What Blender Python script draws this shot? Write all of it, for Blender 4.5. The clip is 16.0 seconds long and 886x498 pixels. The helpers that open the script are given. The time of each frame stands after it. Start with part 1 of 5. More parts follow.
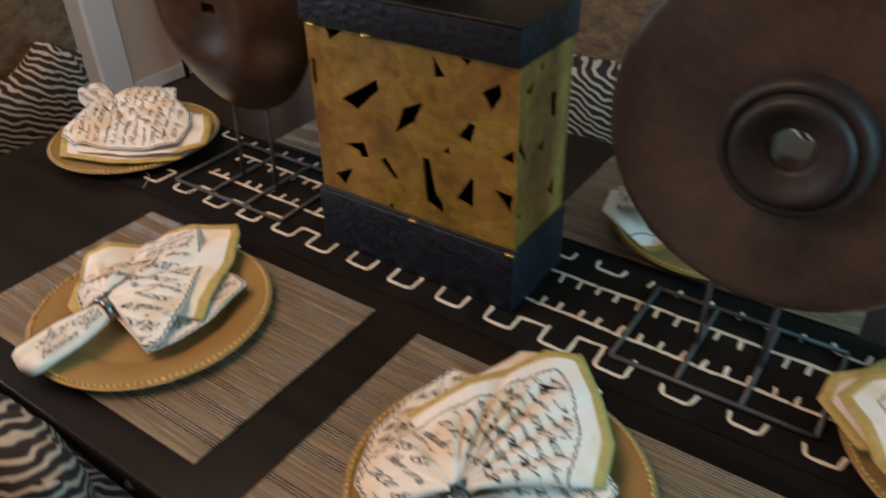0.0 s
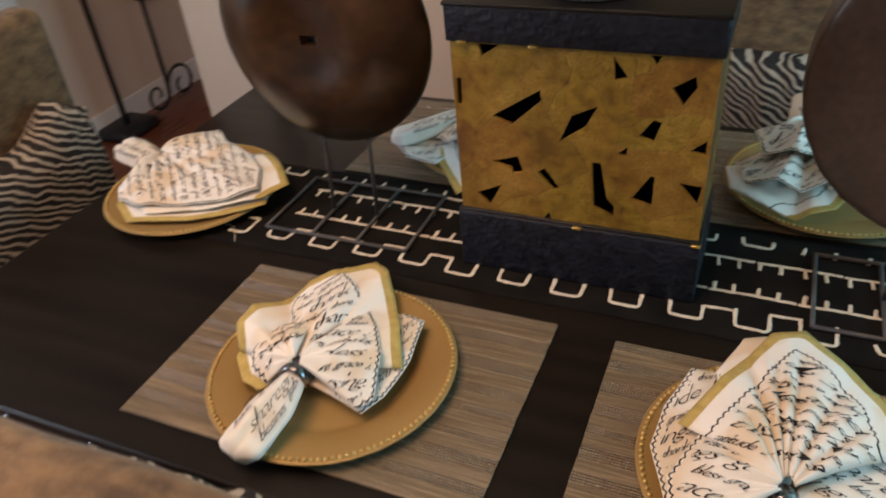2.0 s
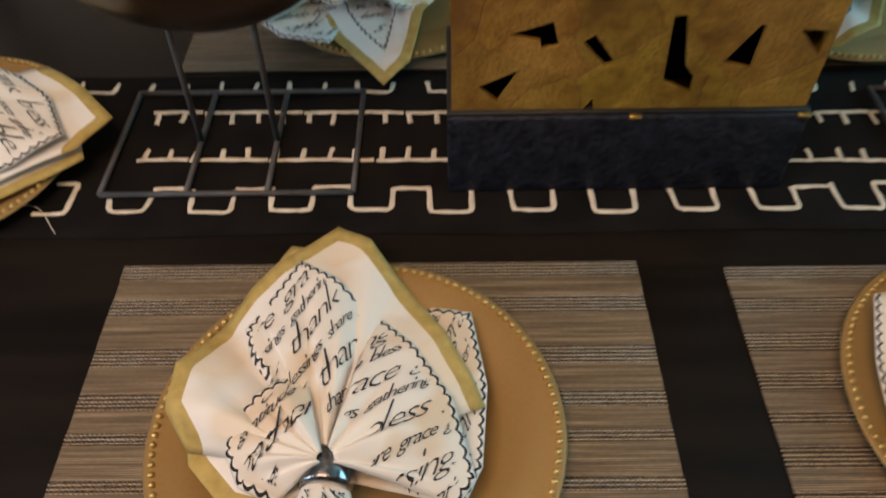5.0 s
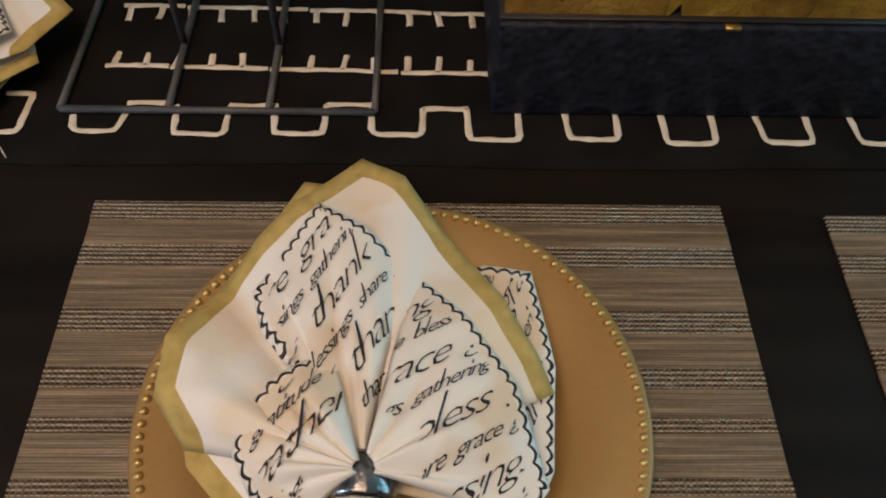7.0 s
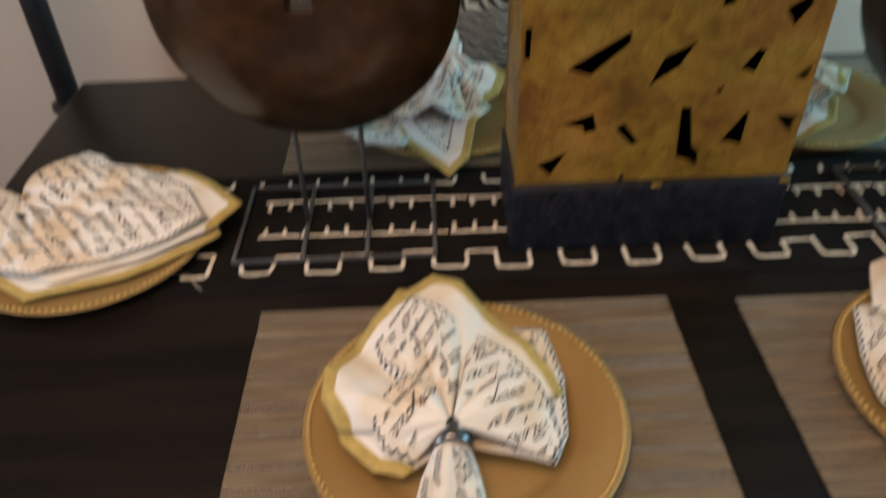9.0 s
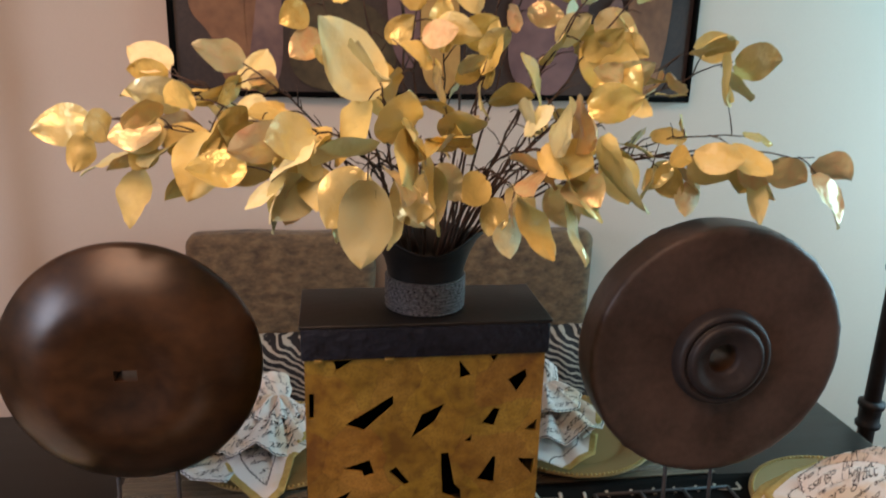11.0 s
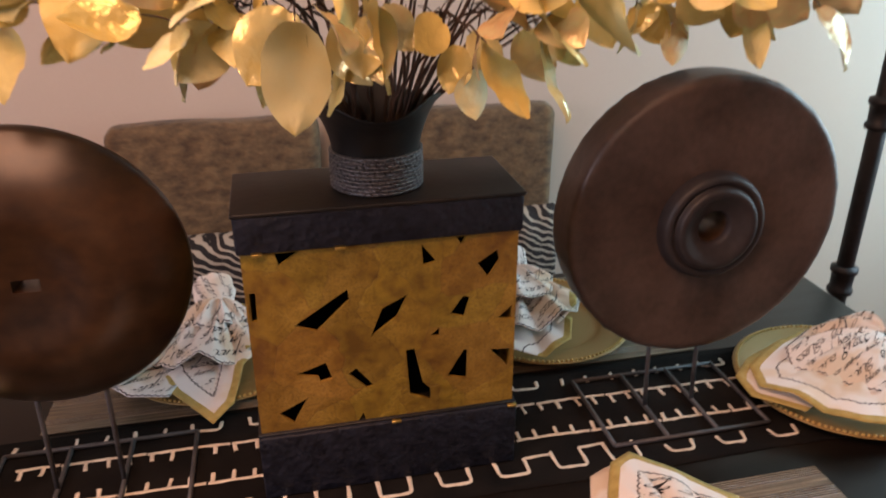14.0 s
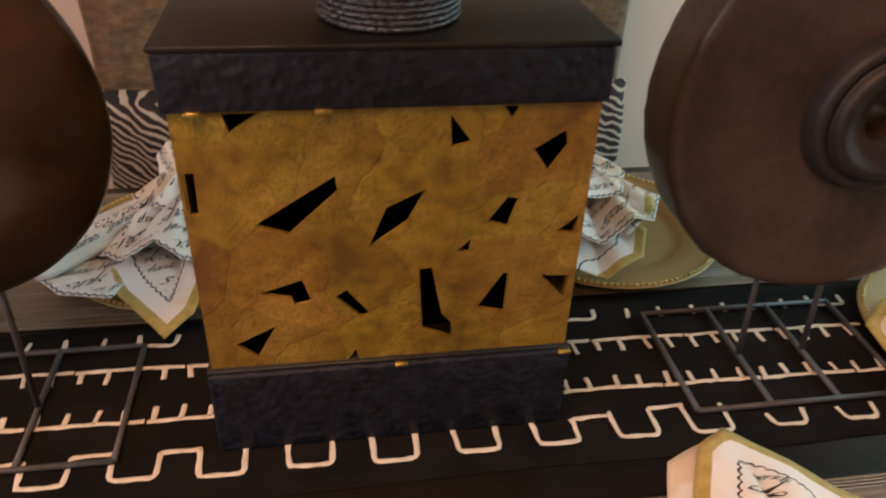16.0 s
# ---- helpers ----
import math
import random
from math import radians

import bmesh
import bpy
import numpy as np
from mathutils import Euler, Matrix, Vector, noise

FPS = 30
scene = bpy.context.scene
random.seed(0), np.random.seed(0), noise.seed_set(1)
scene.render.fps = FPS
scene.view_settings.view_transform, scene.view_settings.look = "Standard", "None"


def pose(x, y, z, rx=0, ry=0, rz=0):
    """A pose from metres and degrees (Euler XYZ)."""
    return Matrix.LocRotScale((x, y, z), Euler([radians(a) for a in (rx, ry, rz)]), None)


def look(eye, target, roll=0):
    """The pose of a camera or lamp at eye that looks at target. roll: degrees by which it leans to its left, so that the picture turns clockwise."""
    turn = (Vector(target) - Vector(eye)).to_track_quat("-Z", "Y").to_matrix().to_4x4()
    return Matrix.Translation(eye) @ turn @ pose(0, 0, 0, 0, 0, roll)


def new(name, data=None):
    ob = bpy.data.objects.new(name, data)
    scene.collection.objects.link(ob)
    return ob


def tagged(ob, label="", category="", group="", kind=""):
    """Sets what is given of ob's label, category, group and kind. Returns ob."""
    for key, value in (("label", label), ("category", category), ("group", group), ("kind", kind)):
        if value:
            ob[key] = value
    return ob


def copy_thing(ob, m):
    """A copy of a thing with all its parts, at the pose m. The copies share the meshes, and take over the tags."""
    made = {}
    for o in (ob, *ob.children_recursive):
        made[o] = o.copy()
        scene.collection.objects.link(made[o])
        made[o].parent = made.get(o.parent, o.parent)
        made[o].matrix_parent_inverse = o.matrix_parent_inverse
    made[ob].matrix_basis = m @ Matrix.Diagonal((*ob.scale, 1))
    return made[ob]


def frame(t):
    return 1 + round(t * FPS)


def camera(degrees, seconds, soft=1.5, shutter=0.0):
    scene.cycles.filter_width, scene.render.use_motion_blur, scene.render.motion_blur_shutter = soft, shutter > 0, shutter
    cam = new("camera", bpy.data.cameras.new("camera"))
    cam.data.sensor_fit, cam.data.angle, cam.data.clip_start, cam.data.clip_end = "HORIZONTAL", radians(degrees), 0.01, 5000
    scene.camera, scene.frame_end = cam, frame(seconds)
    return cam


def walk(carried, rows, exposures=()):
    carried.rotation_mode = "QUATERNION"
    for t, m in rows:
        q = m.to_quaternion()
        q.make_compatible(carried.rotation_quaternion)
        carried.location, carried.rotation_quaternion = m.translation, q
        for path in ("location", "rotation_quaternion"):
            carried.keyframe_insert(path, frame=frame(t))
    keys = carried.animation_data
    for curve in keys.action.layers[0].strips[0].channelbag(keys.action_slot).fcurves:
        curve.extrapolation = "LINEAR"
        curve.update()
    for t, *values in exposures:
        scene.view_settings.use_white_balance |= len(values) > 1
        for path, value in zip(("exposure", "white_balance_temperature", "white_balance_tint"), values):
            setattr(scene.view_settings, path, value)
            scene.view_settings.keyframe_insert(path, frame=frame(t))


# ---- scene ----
cam = camera(60.8, 16.0, 1.9, 0.7)
PATH = [
    (0, (0.756, -0.705, 1.41), (-0.2, 0.636, 0.275), -1.6),
    (0.5, (0.649, -0.686, 1.425), (-0.32, 0.646, 0.292), -2.2),
    (1, (0.541, -0.676, 1.418), (-0.448, 0.641, 0.283), -2.4),
    (1.5, (0.465, -0.777, 1.429), (-0.47, 0.579, 0.294), -5.9),
    (2, (0.415, -0.845, 1.434), (-0.307, 0.618, 0.278), -5.9),
    (2.5, (0.297, -0.792, 1.436), (-0.278, 0.774, 0.333), -4.7),
    (3, (0.205, -0.735, 1.445), (-0.309, 0.873, 0.374), -5.1),
    (3.5, (0.116, -0.785, 1.438), (-0.191, 0.855, 0.336), -5.2),
    (4, (0.056, -0.793, 1.402), (0.015, 0.789, 0.179), -3.6),
    (4.5, (0.046, -0.709, 1.385), (0.077, 0.803, 0.077), -1.6),
    (5, (0.031, -0.552, 1.298), (0.019, 0.752, -0.219), -1.0),
    (7.5, (-0.045, -0.448, 1.218), (0.015, 0.65, -0.453), 3.1),
    (8, (-0.07, -0.537, 1.283), (-0.011, 0.682, -0.302), 0.6),
    (8.5, (-0.076, -0.679, 1.339), (-0.089, 0.693, -0.116), -3.3),
    (9, (-0.061, -0.756, 1.365), (-0.047, 0.802, 0.112), -2.0),
    (9.5, (-0.009, -0.772, 1.424), (0.096, 0.988, 0.481), -0.9),
    (10, (0.052, -0.841, 1.496), (0.287, 0.992, 0.733), 0.7),
    (12.5, (0.081, -0.949, 1.531), (0.4, 0.971, 1.071), 2.1),
    (13, (0.075, -0.927, 1.503), (0.412, 0.965, 0.95), 2.9),
    (13.5, (0.087, -0.885, 1.473), (0.452, 0.953, 0.774), 1.5),
    (14, (0.09, -0.798, 1.45), (0.49, 0.981, 0.629), -0.2),
    (14.5, (0.099, -0.69, 1.423), (0.507, 1.043, 0.51), -0.9),
    (15, (0.138, -0.589, 1.38), (0.527, 1.091, 0.367), -0.2),
    (15.5, (0.152, -0.547, 1.344), (0.499, 1.113, 0.283), 1.4),
    (16, (0.15, -0.527, 1.32), (0.436, 1.119, 0.22), 2.3),
]
walk(cam, [(t, look(eye, target, roll)) for t, eye, target, roll in PATH],
     exposures=((0, 0.06, 7760, 29), (1, 0.20, 7760, 27), (2.2, 0.21, 7950, 29), (3, 0.13, 8160, 30), (4.0, 0.17, 7760, 26), (5.0, 0.0, 7560, 23), (7.5, -0.22, 7260, 21), (8.5, -0.06, 7460, 22), (10, 0.30, 7860, 30), (12.5, -0.18, 8950, 53), (14, 0.2, 9400, 56), (15, 0.26, 9800, 53), (16, 0.27, 9900, 48)))

# ---- light ----
world = bpy.data.worlds.new("world")
scene.world = world
world.use_nodes = True
wn = world.node_tree
sky = wn.nodes.new("ShaderNodeTexSky")
sky.sky_type, sky.sun_disc = "NISHITA", False
sky.sun_elevation, sky.sun_rotation = radians(40), radians(120)
wn.links.new(sky.outputs[0], wn.nodes["Background"].inputs[0])
wn.nodes["Background"].inputs[1].default_value = 0.1


def area(name, m, sx, sy, power, colour):
    lamp = bpy.data.lights.new(name, "AREA")
    lamp.shape, lamp.size, lamp.size_y, lamp.energy, lamp.color = "RECTANGLE", sx, sy, power, colour
    ob = new(name, lamp)
    ob.matrix_world = m
    return ob


area("ceiling_lamp_light", look((-0.35, -0.85, 2.5), (-0.25, -0.6, 0)), 1.1, 1.1, 25, (1.0, 0.76, 0.53))
area("window_light_left", look((-2.25, -1.25, 1.68), (-0.1, -0.1, 0.95)), 0.65, 0.9, 24, (0.50, 0.77, 1.0))
area("window_light_right", look((2.62, 0.25, 1.5), (1.15, 0.85, 1.25)), 1.0, 1.3, 43, (0.21, 0.76, 1.0))


# ---- materials ----
def material(name, c1, c2, rough=0.5, metal=0.0, scale=8.0, fine=120.0, bump=0.15, stretch=(1, 1, 1), spread=0.1, coat=0.0, sheen=0.0, vary=0.0, spec=0.5):
    """Two colours mixed by a coarse and a fine noise, with fine relief."""
    m = bpy.data.materials.new(name)
    m.use_nodes = True
    t = m.node_tree
    n, l = t.nodes, t.links
    b = n["Principled BSDF"]
    co, mp = n.new("ShaderNodeTexCoord"), n.new("ShaderNodeMapping")
    mp.inputs["Scale"].default_value = stretch
    l.new(co.outputs["Object"], mp.inputs[0])
    big, small = n.new("ShaderNodeTexNoise"), n.new("ShaderNodeTexNoise")
    for k, s in ((big, scale), (small, fine)):
        k.inputs["Scale"].default_value = s
        k.inputs["Detail"].default_value = 4
        l.new(mp.outputs[0], k.inputs["Vector"])
    add = n.new("ShaderNodeMath")
    add.operation = "MULTIPLY_ADD"
    add.inputs[1].default_value = 0.4
    l.new(small.outputs[0], add.inputs[0])
    l.new(big.outputs[0], add.inputs[2])
    ramp = n.new("ShaderNodeValToRGB")
    ramp.color_ramp.elements[0].position, ramp.color_ramp.elements[1].position = 0.5, 0.9
    ramp.color_ramp.elements[0].color, ramp.color_ramp.elements[1].color = (*c1, 1), (*c2, 1)
    l.new(add.outputs[0], ramp.inputs[0])
    out = ramp.outputs[0]
    if vary:
        info, hue = n.new("ShaderNodeObjectInfo"), n.new("ShaderNodeHueSaturation")
        mr = n.new("ShaderNodeMapRange")
        mr.inputs[3].default_value, mr.inputs[4].default_value = 1 - vary, 1 + vary
        l.new(info.outputs["Random"], mr.inputs[0])
        l.new(mr.outputs[0], hue.inputs["Value"])
        l.new(out, hue.inputs["Color"])
        out = hue.outputs[0]
    l.new(out, b.inputs["Base Color"])
    mr = n.new("ShaderNodeMapRange")
    mr.inputs[3].default_value, mr.inputs[4].default_value = max(0.03, rough - spread), min(1, rough + spread)
    l.new(big.outputs[0], mr.inputs[0])
    l.new(mr.outputs[0], b.inputs["Roughness"])
    b.inputs["Metallic"].default_value = metal
    b.inputs["Coat Weight"].default_value = coat
    b.inputs["Specular IOR Level"].default_value = spec
    b.inputs["Sheen Weight"].default_value = sheen
    if bump:
        bp = n.new("ShaderNodeBump")
        bp.inputs["Strength"].default_value, bp.inputs["Distance"].default_value = bump, 0.004
        l.new(add.outputs[0], bp.inputs["Height"])
        l.new(bp.outputs[0], b.inputs["Normal"])
    return m


M_TABLE = material("espresso_wood", (0.006, 0.0045, 0.004), (0.013, 0.009, 0.007), 0.33, spec=0.17, scale=3, fine=60, bump=0.04, stretch=(1, 9, 9), spread=0.08)
M_FLOOR = material("cherry_floor", (0.09, 0.025, 0.012), (0.16, 0.05, 0.022), 0.3, scale=3, fine=40, bump=0.03, stretch=(8, 1, 1), vary=0.25)
M_WALL = material("wall_paint", (0.60, 0.495, 0.42), (0.64, 0.53, 0.45), 0.75, scale=2, fine=220, bump=0.05)
M_CEIL = material("ceiling_paint", (0.75, 0.73, 0.70), (0.78, 0.76, 0.73), 0.9, scale=2, fine=150, bump=0.05)
M_TRIM = material("trim_paint", (0.72, 0.74, 0.76), (0.78, 0.79, 0.80), 0.4, scale=3, fine=100, bump=0.02)
M_RUNNER = material("black_cloth", (0.005, 0.0045, 0.0045), (0.013, 0.011, 0.010), 0.95, scale=14, fine=700, bump=0.4, spec=0.1)
M_MARK = material("cream_yarn", (0.62, 0.54, 0.44), (0.80, 0.72, 0.62), 0.85, scale=60, fine=700, bump=0.5)
M_BAND = material("hammered_band", (0.0045, 0.0056, 0.010), (0.0135, 0.017, 0.029), 0.56, scale=60, fine=210, bump=0.15, spread=0.08, spec=0.26)


def hammer(m, scale):
    """Adds round hammer dents to a material's relief."""
    n, l = m.node_tree.nodes, m.node_tree.links
    b = n["Principled BSDF"]
    co, v, bp = n.new("ShaderNodeTexCoord"), n.new("ShaderNodeTexVoronoi"), n.new("ShaderNodeBump")
    v.feature, v.inputs["Scale"].default_value = "SMOOTH_F1", scale
    bp.inputs["Strength"].default_value, bp.inputs["Distance"].default_value = 0.5, 0.0045
    l.new(co.outputs["Object"], v.inputs["Vector"])
    l.new(v.outputs["Distance"], bp.inputs["Height"])
    l.new(b.inputs["Normal"].links[0].from_socket, bp.inputs["Normal"])
    l.new(bp.outputs[0], b.inputs["Normal"])


hammer(M_BAND, 135)
M_LID = material("lid_top", (0.006, 0.005, 0.005), (0.018, 0.015, 0.013), 0.42, scale=10, fine=140, bump=0.2, spec=0.35)
# near-black for the shade inside the box, also the painting's frame
M_DARK = material("box_shade_frame_black", (0.002, 0.002, 0.002), (0.004, 0.0035, 0.003), 0.9, bump=0, spec=0.05)
M_BRASS = material("brass", (0.55, 0.36, 0.10), (0.75, 0.52, 0.2), 0.35, 1.0, scale=40, bump=0.1)
M_IRON = material("black_iron", (0.012, 0.012, 0.014), (0.03, 0.03, 0.035), 0.5, 0.4, scale=30, fine=250, bump=0.4)
M_STAND = material("grey_iron", (0.055, 0.055, 0.06), (0.10, 0.10, 0.105), 0.55, 0.3, scale=40, fine=250, bump=0.4)
M_WOOD1 = material("polished_bowl_wood", (0.011, 0.005, 0.0027), (0.066, 0.030, 0.013), 0.31, scale=8, fine=50, bump=0.06, stretch=(1, 1, 1.3), spread=0.07)
M_WOOD2 = material("dull_wheel_wood", (0.036, 0.0225, 0.0185), (0.096, 0.060, 0.049), 0.43, scale=9, fine=80, bump=0.3, spread=0.14)
M_HUB = material("wheel_hub", (0.016, 0.013, 0.014), (0.035, 0.028, 0.03), 0.52, scale=14, fine=120, bump=0.2, spec=0.35)
M_CHARGER = material("gold_charger", (0.335, 0.202, 0.074), (0.39, 0.245, 0.095), 0.5, 0.25, scale=5, fine=300, bump=0.03, spread=0.06)
M_BEAD = material("gold_bead", (0.55, 0.37, 0.13), (0.66, 0.46, 0.18), 0.35, 0.6, bump=0)
M_RING = material("silver_ring", (0.14, 0.14, 0.15), (0.36, 0.36, 0.38), 0.22, 1.0, scale=60, bump=0.2)
M_TAN = material("crushed_tan_velvet", (0.070, 0.040, 0.021), (0.205, 0.125, 0.064), 0.85, scale=26, fine=70, bump=1.0, sheen=0.12, stretch=(1.0, 1.5, 1.7))
M_POT = material("black_pot", (0.004, 0.004, 0.004), (0.010, 0.009, 0.009), 0.5, scale=20, fine=120, bump=0.15, spec=0.3)
M_ROPE = material("silver_rope", (0.06, 0.06, 0.065), (0.19, 0.19, 0.20), 0.3, 0.75, scale=300, fine=420, bump=0.5)
M_TWIG = material("brown_twig", (0.035, 0.018, 0.012), (0.075, 0.042, 0.03), 0.7, scale=40, fine=300, bump=0.5)
M_INK = material("black_ink", (0.012, 0.012, 0.016), (0.02, 0.02, 0.025), 0.8, bump=0)
M_RED = material("red_cloth", (0.34, 0.012, 0.03), (0.48, 0.030, 0.07), 0.8, bump=0.2)
M_AMBER = material("amber_glass_shade", (0.45, 0.30, 0.13), (0.60, 0.42, 0.2), 0.35, scale=9, bump=0.05)


def nodes_of(name):
    m = bpy.data.materials.new(name)
    m.use_nodes = True
    return m, m.node_tree.nodes, m.node_tree.links, m.node_tree.nodes["Principled BSDF"]


def math_node(n, l, op, a, b=None, c=None):
    k = n.new("ShaderNodeMath")
    k.operation = op
    for i, v in enumerate((a, b, c)):
        if v is None:
            continue
        if isinstance(v, (int, float)):
            k.inputs[i].default_value = v
        else:
            l.new(v, k.inputs[i])
    return k.outputs[0]


def mix_colour(n, l, fac, a, b):
    k = n.new("ShaderNodeMix")
    k.data_type = "RGBA"
    l.new(fac, k.inputs[0]) if not isinstance(fac, float) else None
    for i, v in ((6, a), (7, b)):
        if isinstance(v, tuple):
            k.inputs[i].default_value = (*v, 1)
        else:
            l.new(v, k.inputs[i])
    return k.outputs[2]


def zebra(name, turn, scale=6.5):
    """Cream and black stripes that wander, on a woven cloth."""
    m, n, l, b = nodes_of(name)
    co, mp = n.new("ShaderNodeTexCoord"), n.new("ShaderNodeMapping")
    mp.inputs["Rotation"].default_value = [radians(a) for a in turn]
    l.new(co.outputs["Object"], mp.inputs[0])
    w = n.new("ShaderNodeTexWave")
    w.inputs["Scale"].default_value, w.inputs["Distortion"].default_value = scale, 6.5
    w.inputs["Detail"].default_value, w.inputs["Detail Scale"].default_value = 1.5, 0.9
    l.new(mp.outputs[0], w.inputs[0])
    r = n.new("ShaderNodeValToRGB")
    r.color_ramp.elements[0].position, r.color_ramp.elements[1].position = 0.63, 0.76
    r.color_ramp.elements[0].color, r.color_ramp.elements[1].color = (0.012, 0.008, 0.009, 1), (0.40, 0.34, 0.28, 1)
    l.new(w.outputs[1], r.inputs[0])
    l.new(r.outputs[0], b.inputs["Base Color"])
    b.inputs["Roughness"].default_value = 0.8
    no, bp = n.new("ShaderNodeTexNoise"), n.new("ShaderNodeBump")
    no.inputs["Scale"].default_value = 500
    bp.inputs["Strength"].default_value, bp.inputs["Distance"].default_value = 0.3, 0.002
    l.new(co.outputs["Object"], no.inputs["Vector"])
    l.new(no.outputs[0], bp.inputs["Height"])
    l.new(bp.outputs[0], b.inputs["Normal"])
    return m


M_ZEBRA = zebra("zebra_cloth", (0, 62, 15), 22.5)
M_ZEBRA2 = zebra("zebra_cloth_upright", (20, 15, 60), 20)


def woven_mat(name, nubbly):
    """Taupe vinyl weave: a smooth streaked band, or a nubbly basket-woven one."""
    m, n, l, b = nodes_of(name)
    co, sep, info = n.new("ShaderNodeTexCoord"), n.new("ShaderNodeSeparateXYZ"), n.new("ShaderNodeObjectInfo")
    l.new(co.outputs["Object"], sep.inputs[0])

    def stretched(sx, sy, detail=2):
        mp, k = n.new("ShaderNodeMapping"), n.new("ShaderNodeTexNoise")
        mp.inputs["Scale"].default_value = (sx, sy, 1)
        k.inputs["Scale"].default_value, k.inputs["Detail"].default_value = 1, detail
        l.new(math_node(n, l, "MULTIPLY", info.outputs["Random"], 40.0), mp.inputs["Location"])
        l.new(co.outputs["Object"], mp.inputs[0])
        l.new(mp.outputs[0], k.inputs["Vector"])
        return k.outputs[0]

    streak, speck = stretched(10, 330), stretched(220, 420)
    if nubbly:
        sx = math_node(n, l, "ABSOLUTE", math_node(n, l, "SINE", math_node(n, l, "MULTIPLY", sep.outputs[0], 820.0)))
        sy = math_node(n, l, "SINE", math_node(n, l, "MULTIPLY_ADD", sep.outputs[1], 1700.0, math_node(n, l, "MULTIPLY", streak, 2.0)))
        h = math_node(n, l, "MULTIPLY_ADD", math_node(n, l, "MULTIPLY", sx, sy), 0.46, math_node(n, l, "MULTIPLY_ADD", speck, 0.55, math_node(n, l, "MULTIPLY", streak, 0.42)))
    else:
        warp = math_node(n, l, "MULTIPLY", math_node(n, l, "SINE", math_node(n, l, "MULTIPLY", sep.outputs[1], 3300.0)), 0.06)
        h = math_node(n, l, "ADD", warp, math_node(n, l, "MULTIPLY_ADD", speck, 0.2, math_node(n, l, "MULTIPLY", streak, 0.82)))
    r = n.new("ShaderNodeValToRGB")
    e = r.color_ramp.elements
    e[0].position, e[1].position = 0.14, 0.92
    e[0].color, e[1].color = (0.030, 0.020, 0.012, 1), (0.45, 0.345, 0.235, 1)
    k = e.new(0.52)
    k.color = (0.165, 0.122, 0.080, 1)
    l.new(h, r.inputs[0])
    l.new(r.outputs[0], b.inputs["Base Color"])
    b.inputs["Roughness"].default_value = 0.17 if nubbly else 0.40
    b.inputs["Specular IOR Level"].default_value = 1.0 if nubbly else 0.6
    bp = n.new("ShaderNodeBump")
    bp.inputs["Strength"].default_value, bp.inputs["Distance"].default_value = (0.8, 0.003) if nubbly else (0.45, 0.002)
    l.new(h, bp.inputs["Height"])
    l.new(bp.outputs[0], b.inputs["Normal"])
    return m


M_MAT = woven_mat("woven_vinyl_smooth", False)
M_MAT_NUB = woven_mat("woven_vinyl_nubbly", True)


